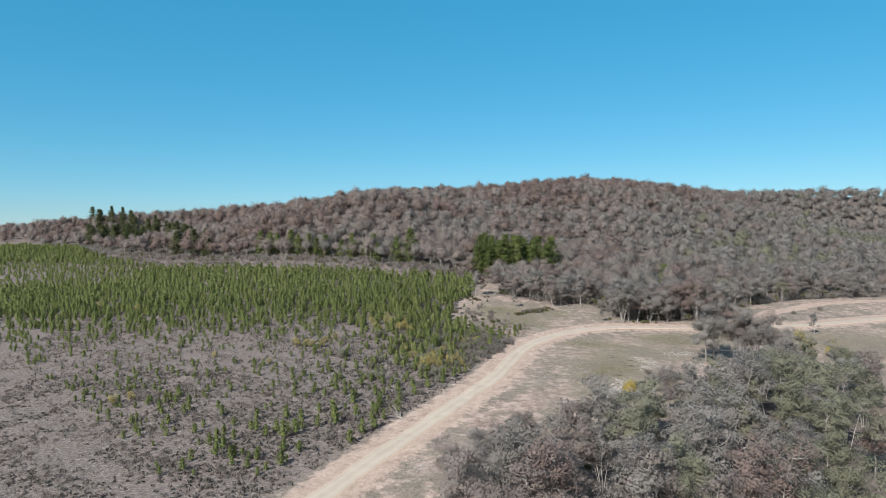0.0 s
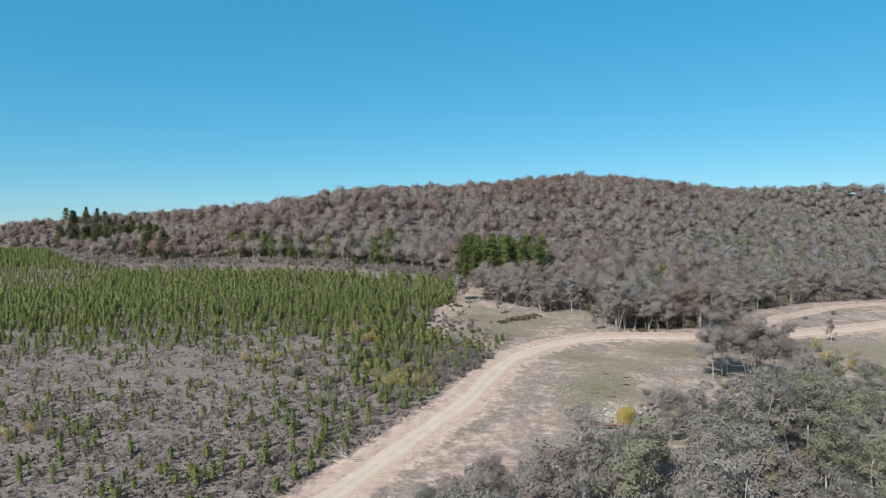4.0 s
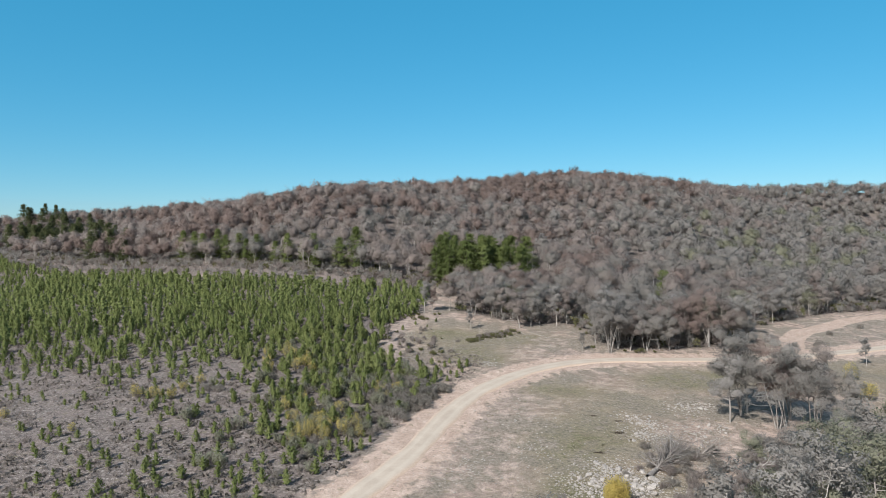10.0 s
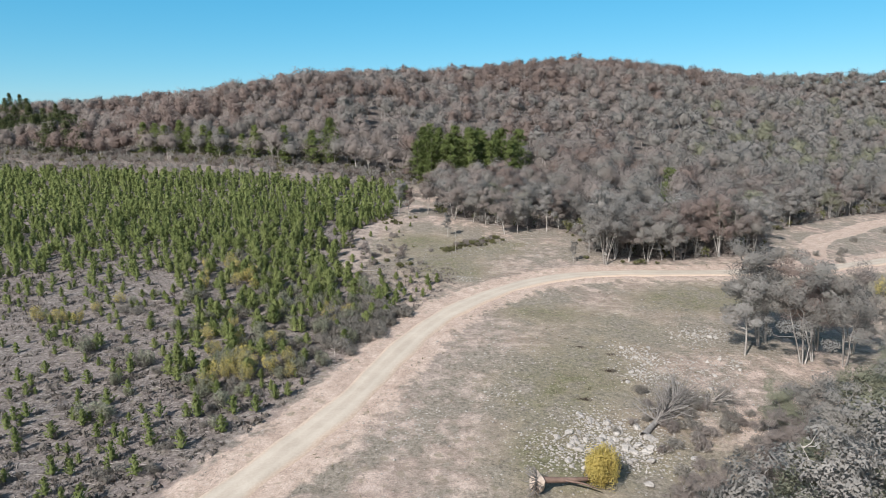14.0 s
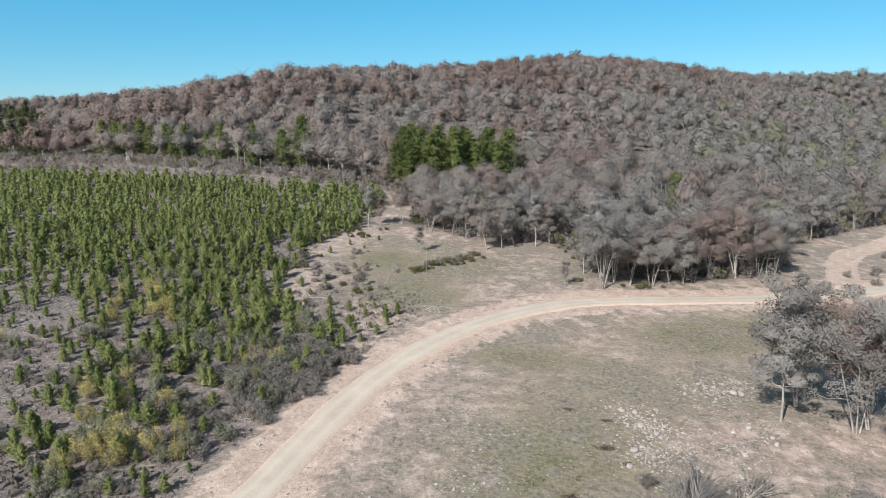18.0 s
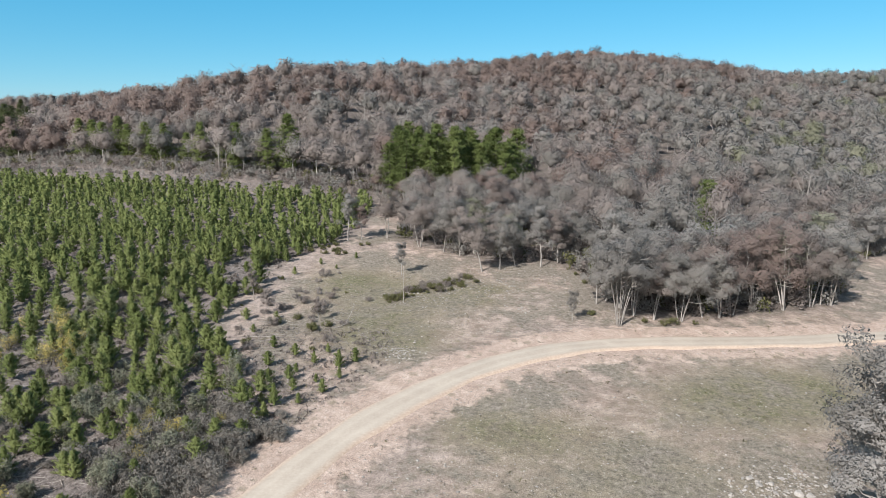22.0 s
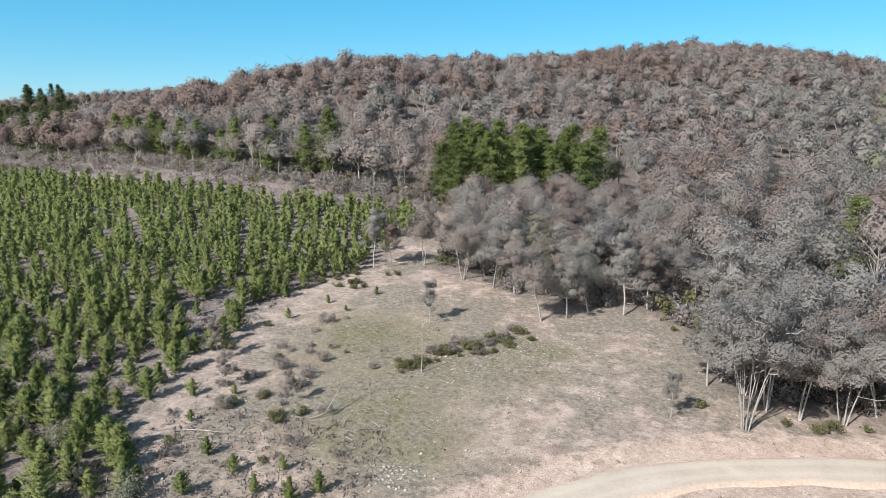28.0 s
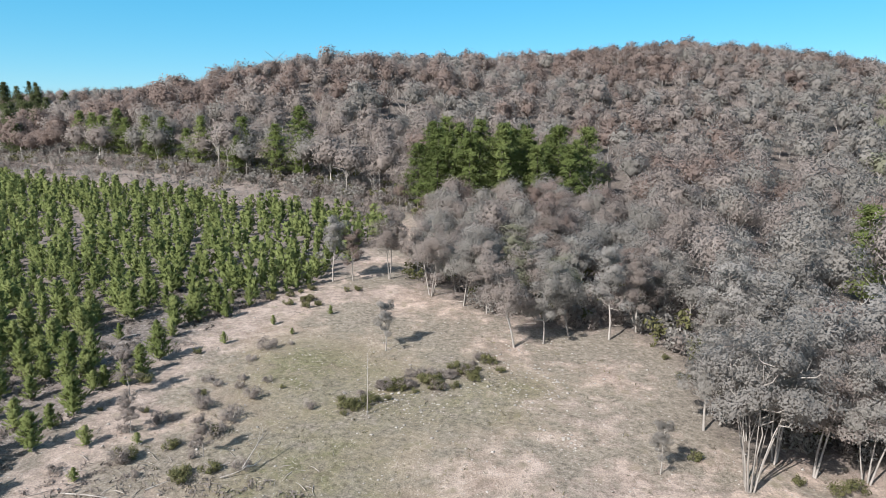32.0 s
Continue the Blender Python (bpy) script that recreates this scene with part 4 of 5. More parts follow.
HEAPS = ((47.5, 156.5, 3.5, 22, 0.75), (46.5, 147.5, 3, 16, 0.7), (50.5, 150.5, 4, 16, 0.6), (61, 166, 3.5, 14, 0.7), (66, 168.5, 3, 10, 0.9), (64, 155, 3.5, 10, 0.7), (56.5, 150, 5, 16, 0.55), (37.5, 128, 5.5, 60, 0.95),
         (39.5, 124, 4, 30, 1.0), (32, 125, 5.5, 44, 0.85), (27.5, 124, 3.5, 14, 0.6), (35, 131.5, 3, 16, 0.6), (-20.5, 73, 3.0, 16, 0.6), (54, 140, 6, 22, 0.6), (22.7, 140, 4, 8, 0.4), (26, 159, 6, 8, 0.35),
         (18.7, 199, 1.8, 8, 0.35), (34, 236, 7, 14, 0.3), (20, 226, 3.5, 8, 0.3), (39, 221, 2, 3, 0.35), (-14, 82, 5, 10, 0.4), (9, 130, 5, 10, 0.3))
n = 0
for cx, cy, spread, count, big in HEAPS:
    for _ in range(count):
        x, y = random.gauss(cx, spread * 0.55), random.gauss(cy, spread * 0.55)
        rock(x, y, 0.72 * big * random.uniform(0.25, 1.0) ** 1.7, n)
        n += 1


def pebble(seed):
    rng = np.random.default_rng(seed)
    v = np.array([(1, 0, 0), (-1, 0, 0), (0, 1, 0), (0, -1, 0), (0, 0, 0.7), (0, 0, -0.5), (.7, .7, .2), (-.7, .6, .3), (-.6, -.7, .2), (.7, -.6, .3)]) * rng.uniform(0.75, 1.2, (10, 1))
    t = [(0, 6, 4), (6, 2, 4), (2, 7, 4), (7, 1, 4), (1, 8, 4), (8, 3, 4), (3, 9, 4), (9, 0, 4), (6, 0, 5), (2, 6, 5), (7, 2, 5), (1, 7, 5), (8, 1, 5), (3, 8, 5), (9, 3, 5), (0, 9, 5)]
    return v, np.zeros((0, 4), int), np.array(t)


def open_spots(count, x0, x1, y0, y1, test, rng):
    x, y = rng.uniform(x0, x1, count), rng.uniform(y0, y1, count)
    k = test(x, y)
    return x[k], y[k]


def paddock(x, y):
    return ~inside(x, y, PLANTATION) & ~inside(x, y, FOREST) & ~inside(x, y, WOOD) & (distance(x, y, road_line) > 3.4)


sets = []
for i in range(4):
    sx, sy = open_spots(1800, -25, 120, 70, 270, paddock, rng)
    sets.append(scatter(pebble(i), sx, sy, height(sx, sy), rng.uniform(0.05, 0.14, sx.shape) * np.where(rng.uniform(0, 1, sx.shape) > 0.9, 1.8, 1), rng.uniform(0, 6.28, sx.shape)))
    hx2 = np.concatenate([rng.normal(cx, sp * 0.75, c * 6) for cx, cy, sp, c, b in HEAPS])
    hy2 = np.concatenate([rng.normal(cy, sp * 0.75, c * 6) for cx, cy, sp, c, b in HEAPS])
    sets.append(scatter(pebble(i + 9), hx2, hy2, height(hx2, hy2), 0.04 + 0.19 * rng.uniform(0, 1, hx2.shape) ** 2.5, rng.uniform(0, 6.28, hx2.shape)))
    along = road_line[rng.integers(0, len(road_line), 900)]
    a, d = rng.uniform(0, 6.28, 900), rng.uniform(3.2, 7.5, 900)
    vx, vy = along[:, 0] + np.cos(a) * d, along[:, 1] + np.sin(a) * d
    k = distance(vx, vy, road_line) > 3.0
    sets.append(scatter(pebble(i + 20), vx[k], vy[k], height(vx[k], vy[k]), rng.uniform(0.04, 0.14, k.sum()), rng.uniform(0, 6.28, k.sum())))
tagged(joined("stones", sets, (rock_mat,)), "small pale stones scattered over the paddock", "stones", kind="stuff")

# ---- bushes ----


def bush_set(seed, mats, wood_mat, *dims):
    w, c = bush_shapes(seed, *dims)
    wm = w.mesh("woody_base", wood_mat)
    return [(wm, c.mesh("foliage", m)) for m in mats]


def bush(lib, name, x, y, k, label, group):
    ob = thing(name, x, y, label, "bush", group, None, random.uniform(0, 360), k)
    part("woody_base", lib[0], ob)
    part("foliage", lib[1], ob)
    if len(lib) > 2:
        tagged(part("bloom", lib[2], ob), "pale yellow blossom", kind="stuff")
    return ob


sapwood_lib = [bush_set(345 + i, (leaf_green,), bark_dark, 2.2, 1.3, 16, 60, 0.2)[0] for i in range(2)]
wattle_lib = []
for i in range(3):
    w, c = bush_shapes(300 + i, 3.2, 1.7, 16, 46, 0.2)
    b = bush_shapes(305 + i, 3.5, 1.75, 18, 46, 0.22)[1]
    wattle_lib.append((w.mesh("woody_base", bark_dark), c.mesh("foliage", leaf_green), b.mesh("bloom", leaf_wattle)))
scrub_lib = [bush_set(310 + i, (leaf_scrub,), dead_wood, 1.5, 1.4, 18, 56, 0.17)[0] for i in range(3)]
shrub_lib = [bush_set(320 + i, (leaf_shrub,), bark_dark, 1.1, 1.1, 14, 60, 0.16)[0] for i in range(3)]
brush_lib = [bush_set(330 + i, (leaf_rust,), dead_wood, 2.0, 1.6, 16, 56, 0.22)[0] for i in range(2)]
sage_lib = [bush_set(340 + i, (leaf_brown,), dead_wood, 1.3, 1.2, 16, 56, 0.16)[0] for i in range(2)]
for i, (x, y, k) in enumerate(((-30.3, 194, 1.2), (-33, 192, 1.0), (-25.5, 152.7, 0.9), (-20.3, 144, 0.85), (-16.4, 152.6, 0.6), (-8.7, 169.6, 0.9), (-17.5, 143, 0.9), (-23, 157.7, 0.9), (-14.2, 145.6, 1.1), (-12, 149, 0.9),
                               (-62.9, 171, 0.8), (-57, 176, 0.7), (-54.6, 181, 0.8), (-154, 246, 1.2), (-179, 261, 1.2), (-147, 240, 1.0), (-70, 150, 0.6), (-44, 205, 0.9), (-10, 175, 0.6), (-28, 189, 0.9), (-26, 166, 0.7), (-90, 160, 0.7), (-98, 118, 0.8), (-102, 116, 0.9), (-38, 204, 1.3), (-36, 201, 1.1), (-39.5, 190, 0.9), (-29, 160, 0.9), (-17, 156.5, 1.0), (-21.8, 145, 1.1), (-22.5, 140.5, 1.0), (-19.6, 148, 1.2), (-18, 146, 1.1), (-11, 144.5, 0.8), (-66, 171, 1.0), (-57, 169, 0.9), (-61, 170, 0.8), (-5, 171, 0.9), (-1, 174, 0.7), (-7, 166, 0.7), (-30, 196, 1.0), (-42, 197, 0.9))):
    bush(wattle_lib[i % 3], "wattle", x, y, k, "yellow-flowering wattle bush among the young pines", "wattles")
# round wattle by the fallen log
w, c = bush_shapes(350, 5.0, 2.3, 70, 140, 0.24)
ob = thing("round_wattle", 32.6, 116.6, "dense round yellow-green wattle beside the fallen log", "bush")
part("woody_base", w.mesh("woody_base", bark_dark), ob)
part("foliage", c.mesh("foliage", leaf_material("wattle_dense", (0.30, 0.235, 0.07), (0.48, 0.385, 0.125), (0.63, 0.52, 0.20), 0.38)), ob)
for i in range(190):
    x, y = random.gauss(-2.5, 4.6), random.gauss(168.5, 5.5)
    if distance([x], [y], road_line)[0] > 5.5 and i % 9:
        bush(scrub_lib[i % 3], "grey_scrub", x, y, random.uniform(0.6, 1.7), "leafless grey scrub bush beside the gravel road", "grey scrub along the road")
    elif distance([x], [y], road_line)[0] > 7:
        bush(sapwood_lib[i % 2], "olive_scrub", x, y, random.uniform(0.8, 1.5), "olive and yellowish scrub bush among grey scrub", "olive scrub along the road")
for i in range(150):
    x, y = random.gauss(-24, 13), random.gauss(174, 20)
    if inside(np.array([x]), np.array([y]), PLANTATION)[0] and distance([x], [y], road_line)[0] > 8:
        bush(sapwood_lib[i % 2] if i % 3 else scrub_lib[i % 3], "olive_scrub", x, y, random.uniform(0.5, 1.5), "olive and yellowish scrub bush between the pines", "olive scrub between the pines")
for i in range(50):
    u = random.random()
    x, y = -12 + 12 * u + random.gauss(0, 2.2), 148 + 32 * u + random.gauss(0, 3)
    if distance([x], [y], road_line)[0] > 6:
        bush(scrub_lib[i % 3], "grey_scrub", x, y, random.uniform(0.4, 1.0), "leafless grey scrub bush beside the gravel road", "grey scrub along the road")
for i in range(40):
    u = random.random()
    x, y = -15 - 28 * u + random.gauss(0, 2.0), 142 - 58 * u + random.gauss(0, 2)
    if distance([x], [y], road_line)[0] > 7:
        bush(scrub_lib[i % 3], "grey_scrub", x, y, random.uniform(0.4, 1.0), "leafless grey scrub bush beside the gravel road", "grey scrub along the road")
for i in range(56):
    u = random.random()
    bush(shrub_lib[i % 3] if i % 3 else sage_lib[i % 2], "low_shrub", 14.5 + 15 * u + random.gauss(0, 0.9), 223.5 + 14.5 * u + random.gauss(0, 1.7), random.uniform(0.45, 1.2), "low olive-green shrub in the clearing", "low shrubs in the clearing")
for i in range(44):
    x, y = random.gauss(-1, 5.2), random.gauss(219, 12)
    bush(sage_lib[i % 2] if i % 3 else shrub_lib[i % 2], "brown_shrub", x, y, random.uniform(0.4, 1.35), "dry brown shrub on bare pinkish soil", "dry shrubs in the clearing")
for i in range(14):
    bush(shrub_lib[i % 3], "low_shrub", random.gauss(-1, 3), random.gauss(259, 3), random.uniform(0.5, 1.2), "low olive-green shrub in the clearing", "low shrubs in the clearing")
for i, (x, y) in enumerate(((52.4, 219.8), (65, 216.8), (67, 217.5), (61.5, 218), (71, 218.6), (54, 246), (55, 240))):
    bush(shrub_lib[i % 3], "low_shrub", x, y, random.uniform(0.7, 1.2), "low olive-green shrub under the gums", "low shrubs under the gums")
wood_x, wood_y = open_spots(420, -10, 110, 50, 156, lambda x, y: inside(x, y, WOOD) & (distance(x, y, road_line) > 9), rng)
for i, (x, y) in enumerate(zip(wood_x[:80], wood_y[:80])):
    bush((brush_lib[i % 2], sage_lib[i % 2], shrub_lib[i % 3])[i % 3], "undergrowth_bush", x, y, random.uniform(0.6, 1.3), "dry undergrowth bush beneath the gum wood", "undergrowth of the gum wood")
for i, (x, y, k) in enumerate(((128, 232, 1.3), (124, 238, 1.2), (133, 241, 1.0), (137, 246, 1.1), (150, 262, 1.3), (172, 280, 1.2), (120, 200, 1.4), (112, 180, 1.5), (118, 176, 1.3), (125, 186, 1.4))):
    bush(scrub_lib[i % 3] if i < 6 else wattle_lib[i % 3], "roadside_bush", x, y, k, "scrubby bush beside the side track", "bushes by the side track")

for i in range(60):
    bush((scrub_lib[i % 3], sage_lib[i % 2])[i % 2], "grey_scrub", random.gauss(51, 5.5), random.gauss(129, 6), random.uniform(0.6, 1.4), "leafless grey scrub around the fallen timber", "scrub round the fallen timber")
for x, y, tall, form, hue in ((60, 126, 10, 1, "olive"), (64, 127.5, 11, 2, "grey"), (69, 129, 11, 0, "olive"), (74, 131, 11, 1, "olive"), (80, 136, 11, 2, "olive"), (86, 141, 11, 1, "grey"), (56, 121, 9, 2, "brown"), (62, 120, 12, 1, "grey"),
                              (70, 122, 12, 2, "olive"), (44, 113, 6.5, 2, "brown"), (48, 111.5, 7, 1, "brown"), (52, 115, 7.5, 2, "brown"), (40, 110, 6.5, 1, "brown"), (56, 114, 9, 2, "olive"), (78, 127, 13, 1, "grey"), (88, 133, 12, 2, "olive")):
    gum(x, y, tall, form, hue, "gums at the paddock's lower edge", None, "fine")

# ---- saplings and single trees in the clearing ----
for x, y, tall, form, hue in ((48.3, 216.5, 5.8, 3, "grey"), (15.5, 239.9, 7.5, 3, "pale"), (-10.8, 221.5, 6.0, 3, "brown"), (3.6, 211, 4.6, 3, "brown"), (-6, 214, 5.2, 0, "brown"), (2.8, 269.5, 10, 3, "rust"), (108, 152, 11, 1, "grey"), (88, 115, 15, 3, "grey"), (135, 217, 9, 3, "pale")):
    gum(x, y, tall, form, hue, "single gums in the open", None, "fine")
w = Shape().tube([(0, 0, -0.2), (0.1, 0, 3.5), (0.05, 0.1, 7.2)], [0.06, 0.045, 0.015], 5)
for z, a in ((3.2, 0.4), (4.4, 2.4), (5.3, 4.1), (6.1, 1.2)):
    w.tube([(0.08, 0.02, z), (0.08 + 0.8 * math.cos(a), 0.8 * math.sin(a), z + 0.7)], [0.02, 0.006], 4)
ob = new("dead_sapling", w.mesh("dead_sapling", dead_wood, smooth=True))
ob.matrix_basis = pose(17.4, 222, ground_at(17.4, 222))
tagged(ob, "slender leafless dead sapling in the clearing", "tree")
# lone pines along the verge
for i, (x, y, k) in enumerate(((10.4, 192.4, 1.1), (5.5, 184.5, 0.75), (1.5, 187, 0.8), (-3, 188, 0.85), (4.5, 190.5, 0.55), (7, 181, 0.6), (-5, 193, 0.9), (-8, 196, 1.0), (8, 187.5, 0.5), (0.5, 182, 0.7), (-2.5, 183.5, 0.6),
                               (-6, 205, 0.6), (-4, 212, 0.5), (-7, 238, 0.7), (-3, 246, 0.6), (4, 252, 0.6), (1, 243, 0.4), (-9, 211, 0.9), (9.5, 184.5, 0.8), (11, 189, 0.6), (6.5, 193.5, 0.75), (3, 196.5, 0.8), (0, 192, 0.9), (12.5, 194.5, 0.9), (-1, 199, 0.8), (7.8, 197.5, 0.6), (4.2, 187.6, 0.9), (2.2, 180.8, 0.6))):
    young_pine(x, y, 0.62 * k, i)

# ---- fallen timber ----


def fallen_tree(x, y, turn, long, limbs, seed, label, thick=0.28, size=1.0, mat=dead_wood):
    rng = np.random.default_rng(seed)
    w = Shape().tube([(0, 0, 0.25), (long * 0.4, 0.15, 0.4), (long * 0.75, -0.1, 0.8), (long, 0.2, 1.1)], [thick, thick * 0.8, thick * 0.5, 0.06], 8)
    twigs = Shape()
    for i in range(limbs):
        u = rng.uniform(0.3, 1.0)
        a = rng.uniform(-1.2, 1.2) + (math.pi if rng.random() < 0.15 else 0)
        l = rng.uniform(1.5, 4.2)
        b = np.array([long * u, 0, 0.3 + 0.8 * u])
        e = b + np.array([math.cos(a) * l, math.sin(a) * l, rng.uniform(-0.3, 2.8)])
        k = (b + e) / 2 + rng.normal(0, 0.2, 3)
        e[2], k[2] = max(e[2], 0.1), max(k[2], 0.15)
        twigs.tube([b, k, e], [0.075, 0.05, 0.012], 5)
        for _ in range(4):
            f = e + rng.normal(0, 0.75, 3) + (e - b) * 0.15
            f[2] = max(f[2], 0.05)
            twigs.tube([k + (e - k) * rng.uniform(0, 1), f], [0.025, 0.006], 3)
    ob = thing("fallen_tree", x, y, label, "fallen tree", "", None, turn, size)
    part("log", w.mesh("log", mat, smooth=True), ob)
    part("limb_tangle", twigs.mesh("limb_tangle", mat, smooth=True), ob)


fallen_tree(41.0, 128.0, 52, 11.0, 110, 1, "grey fallen dead tree with bare spreading branches", 0.4, 1.25, old_wood)
fallen_tree(51, 136.5, 25, 7, 30, 2, "grey fallen dead limbs in the grass", 0.18)
fallen_tree(-24, 98, 160, 4, 10, 3, "grey heap of dead branches near the road", 0.15)
fallen_tree(63, 100, 140, 11, 6, 4, "pale fallen limb leaning in the gum wood", 0.2)
fallen_tree(7, 207.5, 25, 2.6, 2, 5, "grey fallen branch on bare ground", 0.06)
for x, y, turn, long in ((-6.0, 203.2, -2, 5.2), (1.0, 205.0, 50, 3.6)):
    pole = Shape().tube([(0, 0, 0.08), (long * 0.5, 0.12, 0.12), (long, 0, 0.1)], [0.085, 0.075, 0.04], 6)
    ob = new("fallen_pole", pole.mesh("fallen_pole", dead_wood, smooth=True))
    ob.matrix_basis = pose(x, y, ground_at(x, y), 0, 0, turn)
    tagged(ob, "pale bare pole lying on the sandy bank", "fallen pole", "fallen poles")
# uprooted stump with its log
ob = thing("uprooted_stump", 24.6, 115.0, "uprooted stump with clay root plate and fallen log", "stump", "", None, 0.0, 1.75)
plate = boulder_mesh("root_plate", 260, clay)
pl = part("root_plate", plate, ob)
pl.matrix_basis = pose(0, 0, 0.75, 0, 14, 25) @ Matrix.Diagonal((0.5, 0.72, 1.05, 1))
lg = Shape().tube([(0.2, 0.1, 0.85), (1.2, 0.2, 0.8), (2.4, 0.55, 0.62), (4.4, 0.9, 0.5)], [0.26, 0.2, 0.17, 0.12], 9)
lg.tube([(1.8, 0.4, 0.7), (3.0, -0.5, 0.9), (3.9, -0.8, 0.7)], [0.09, 0.07, 0.03], 6)
part("log", lg.mesh("log", solid_material("red_wood", (0.07, 0.045, 0.035), (0.22, 0.15, 0.12), 2.0), smooth=True), ob)
roots = Shape()
rr = np.random.default_rng(9)
for i in range(60):
    a, q = rr.uniform(0, 6.28), rr.uniform(0.2, 0.8)
    b = np.array([-0.15, math.cos(a) * q * 0.8, 0.8 + math.sin(a) * q])
    e = b + np.array([rr.uniform(-0.9, 0.3), math.cos(a) * rr.uniform(0.3, 1.1), math.sin(a) * rr.uniform(0.3, 0.9)])
    m2 = (b + e) / 2 + rr.normal(0, 0.16, 3)
    e[2], m2[2] = max(e[2], -0.05), max(m2[2], 0.0)
    roots.tube([b, m2, e], [0.05, 0.03, 0.008], 4)
part("root_tangle", roots.mesh("root_tangle", old_wood, smooth=True), ob)

for i, (x, y, k) in enumerate(((38.3, 159.4, 0.8), (43.4, 156.2, 0.7), (41.3, 149, 0.9), (43.5, 145.9, 0.7), (35.1, 138.8, 0.8))):
    mat_shape = Shape()
    hr = np.random.default_rng(700 + i)
    c = hr.normal(0, 0.5, (170, 3)) * np.array([1.25, 0.8, 0.02]) + np.array([0, 0, 0.07])
    mat_shape.leaves(c, 0.32, 0.14, hr, 0, np.array([[0, 0, 1.0]] * 170), 0.35)
    ob = new("herb_patch", mat_shape.mesh("herb_patch", dark_herb))
    ob.matrix_basis = pose(x, y, ground_at(x, y), 0, 0, random.uniform(-25, 25)) @ Matrix.Diagonal((k, k, 1, 1))
    tagged(ob, "dark brown mat of low herbs in short grass", "herb patch", "dark herb patches", "stuff")
# marker post at the road's edge
post = Shape().tube([(0, 0, -0.3), (0, 0, 0.55), (0, 0, 1.05)], [0.07, 0.065, 0.06], 8)
ob = new("marker_post", post.mesh("marker_post", dead_wood))
ob.matrix_basis = pose(-4.8, 152.5, ground_at(-4.8, 152.5), 3, -2, 0)
tagged(ob, "short pale weathered post beside the gravel road", "post")

# ---- ground cover ----


def tuft(seed, blades, long, wide, spread):
    rng = np.random.default_rng(seed)
    s = Shape()
    c = rng.normal(0, spread, (blades, 3)) * np.array([1, 1, 0])
    c[:, 2] = long * 0.35
    s.leaves(c, long, wide, rng, -1.2)
    return s.arrays()


def stick(seed):
    rng = np.random.default_rng(seed)
    return Shape().tube([(-0.8, 0, 0.05), (0, rng.normal(0, .08), 0.1), (0.8, 0, 0.06)], [0.035, 0.03, 0.012], 3).arrays()


def cover(name, mat, label, count, box, test, shapes, lo, hi):
    sets = []
    for sh in shapes:
        x, y = open_spots(count // len(shapes), *box, test, rng)
        sets.append(scatter(sh, x, y, height(x, y), rng.uniform(lo, hi, x.shape), rng.uniform(0, 6.28, x.shape)))
    tagged(joined(name, sets, (mat,)), label, name.replace("_", " "), kind="stuff")


def in_rows(x, y):
    return inside(x, y, PLANTATION) & (distance(x, y, road_line) > 6)


def lumpy(test, scale, cut):
    def f(x, y):
        k = test(x, y)
        return k & (np.sin(x * scale + 2 * np.sin(y * scale * 0.7)) * np.sin(y * scale * 1.1 + 1.6 * np.sin(x * scale * 0.6)) + rng.normal(0, 0.35, x.shape) > cut)
    return f


cover("heath_tufts", leaf_heath, "dark grey heath tufts over ashy ground", 20000, (-170, 12, 62, 260), lumpy(in_rows, 0.23, 0.05), [tuft(i, 7, 0.55, 0.2, 0.28) for i in range(4)], 0.5, 1.5)
cover("heath_mat", leaf_heath, "dark grey heath tufts on the lower slope", 7000, (-140, -10, 45, 145), lumpy(in_rows, 0.13, 0.0), [tuft(i + 30, 7, 0.6, 0.26, 0.32) for i in range(4)], 0.6, 1.7)
cover("brown_tufts", leaf_brown, "brown dry tufts over ashy ground", 16000, (-170, 12, 62, 260), lumpy(in_rows, 0.17, 0.1), [tuft(i + 5, 6, 0.5, 0.18, 0.25) for i in range(4)], 0.5, 1.4)
cover("dead_shrubs", leaf_brown, "low dead shrubs between the pine rows", 3400, (-170, 12, 62, 260), lumpy(in_rows, 0.11, 0.0), [bush_shapes(420 + i, 0.9, 0.7, 8, 9, 0.2)[1].arrays() for i in range(4)], 0.5, 1.5)
cover("plantation_slash", dead_wood, "pale sticks of logging slash between the rows", 9000, (-160, 12, 62, 260), in_rows, [stick(i) for i in range(4)], 0.4, 1.4)
cover("edge_scrub", leaf_grey, "low grey scrub along the break below the wood", 12000, (-330, 8, 310, 500), lambda x, y: ~inside(x, y, PLANTATION) & ~inside(x, y, FOREST) & (distance(x, y, sight_line) > 1.6) & (distance(x, y, sight_line) < 26), [bush_shapes(440 + i, 1.3, 0.9, 5, 9, 0.32)[1].arrays() for i in range(4)], 0.4, 1.4)
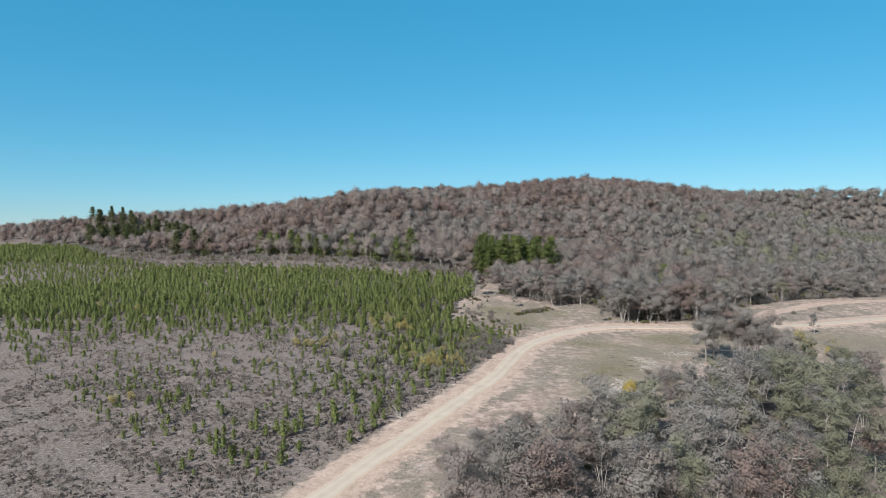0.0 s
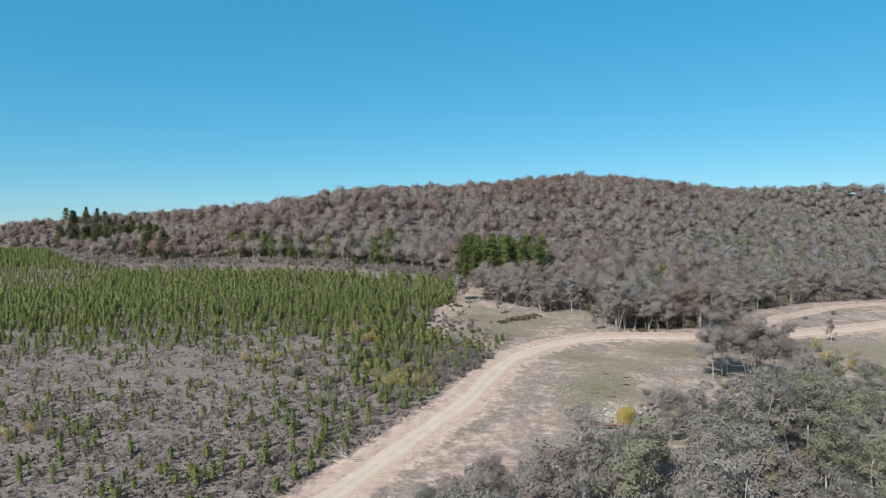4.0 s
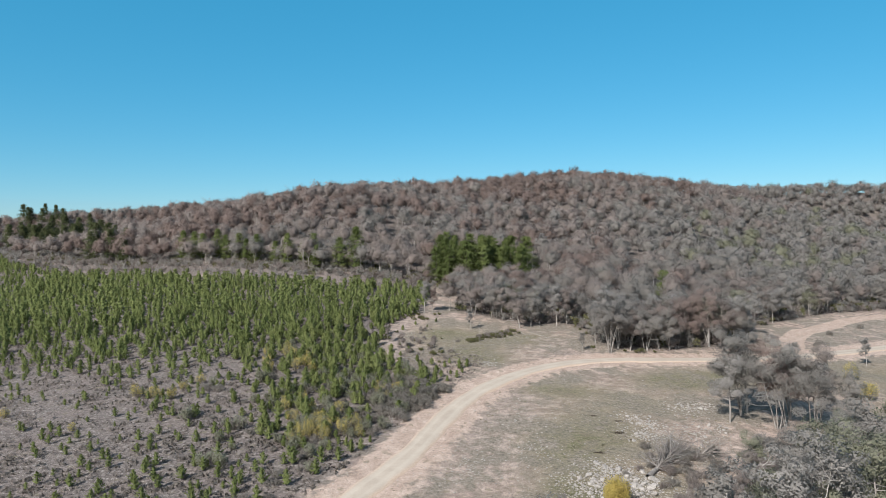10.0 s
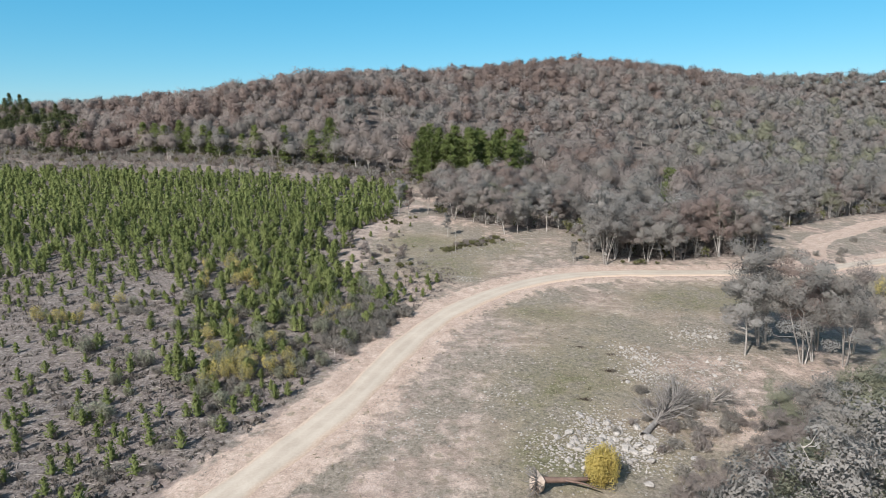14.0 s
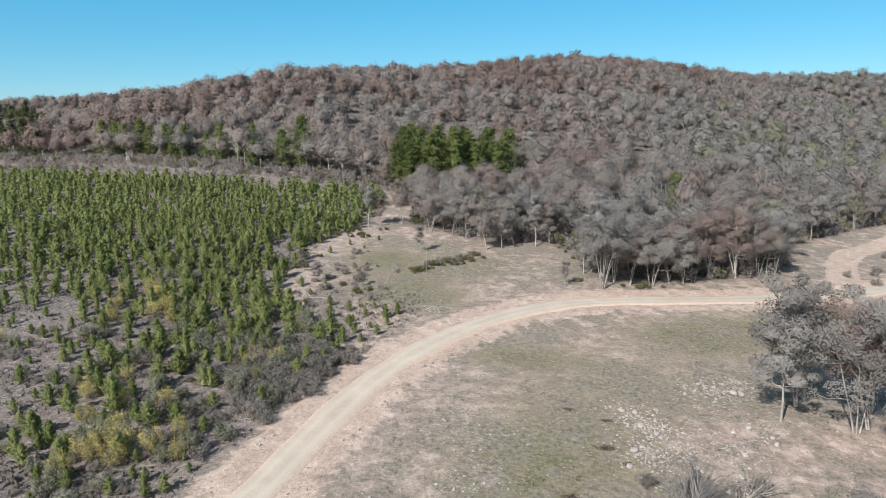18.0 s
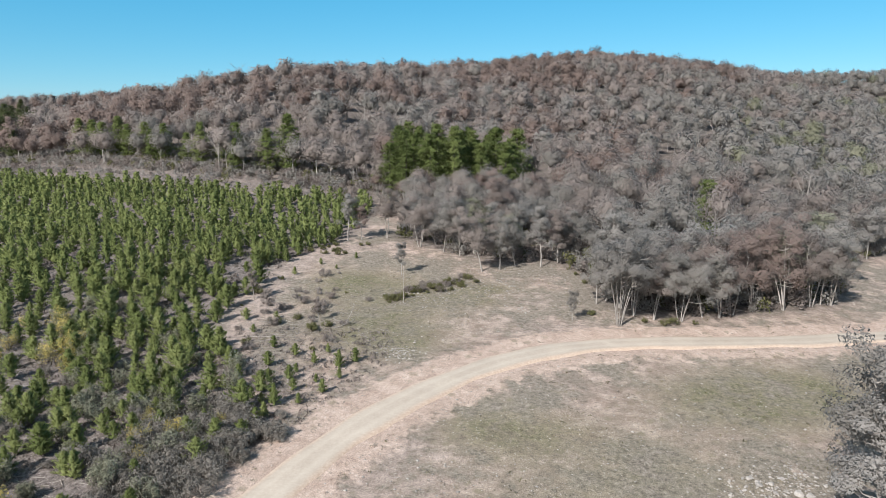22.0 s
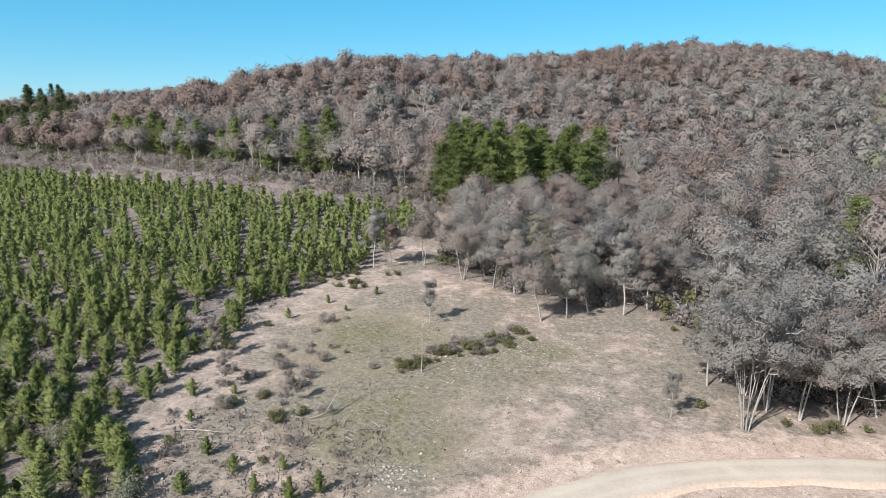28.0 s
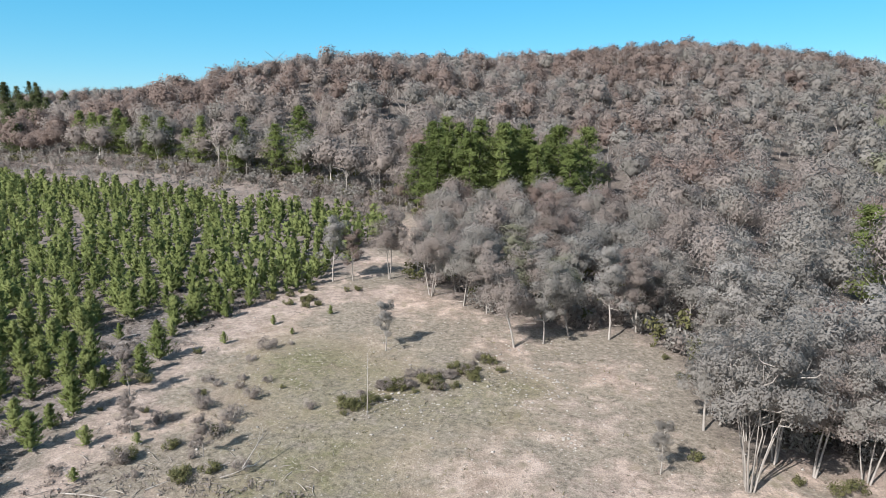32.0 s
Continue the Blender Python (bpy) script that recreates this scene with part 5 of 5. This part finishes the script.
cover("verge_litter", leaf_brown, "brown litter and dead herbs on the verge", 1300, (-10, 17, 172, 208), lambda x, y: (distance(x, y, road_line) > 5.5) & (y > 160 + 2 * x), [tuft(i + 50, 6, 0.42, 0.14, 0.25) for i in range(4)], 0.4, 1.4)
cover("verge_sticks", dead_wood, "pale sticks lying on the verge", 260, (-10, 17, 172, 215), lambda x, y: (distance(x, y, road_line) > 5.5) & (y > 160 + 2 * x), [stick(i + 60) for i in range(4)], 0.4, 1.3)
cover("dry_grass", straw, "short dry grass tufts", 14000, (-25, 130, 62, 270), lumpy(paddock, 0.3, 0.0), [tuft(i + 9, 6, 0.22, 0.07, 0.16) for i in range(4)], 0.5, 1.3)
cover("green_grass", leaf_herb, "low green herb tufts in damp ground", 2500, (-5, 100, 100, 250), lumpy(paddock, 0.22, 0.25), [tuft(i + 14, 5, 0.26, 0.12, 0.16) for i in range(4)], 0.5, 1.3)
cover("fallen_bark", dead_wood, "fallen sticks and bark under the gums", 7000, (0, 330, 60, 420), lambda x, y: inside(x, y, FOREST) | inside(x, y, WOOD), [stick(i + 5) for i in range(4)], 0.5, 1.8)

under = [bush_shapes(400 + i, 2.4, 1.6, 8, 12, 0.5)[1].arrays() for i in range(4)]
near_edge = np.vstack([edge_line, curve_points(FOREST[20:30], 2.0)])
for name, mat, count in (("grey_understorey", leaf_grey, 2300), ("brown_understorey", leaf_brown, 1700), ("olive_understorey", leaf_shrub, 600)):
    at = near_edge[rng.integers(0, len(near_edge), count)]
    x, y = at[:, 0] + rng.uniform(-16, 16, count), at[:, 1] + rng.uniform(-11, 22, count)
    k = inside(x, y, FOREST) | ((x < -6) & ~inside(x, y, PLANTATION) & (distance(x, y, sight_line) > 2.2))
    x, y = x[k], y[k]
    pick_u = rng.integers(0, 4, x.shape)
    tagged(joined(name, [scatter(under[i], x[pick_u == i], y[pick_u == i], height(x[pick_u == i], y[pick_u == i]), rng.uniform(0.5, 1.6, (pick_u == i).sum()), rng.uniform(0, 6.28, (pick_u == i).sum())) for i in range(4)], (mat,)),
           "low dry understorey along the edge of the wood", "understorey", kind="stuff")
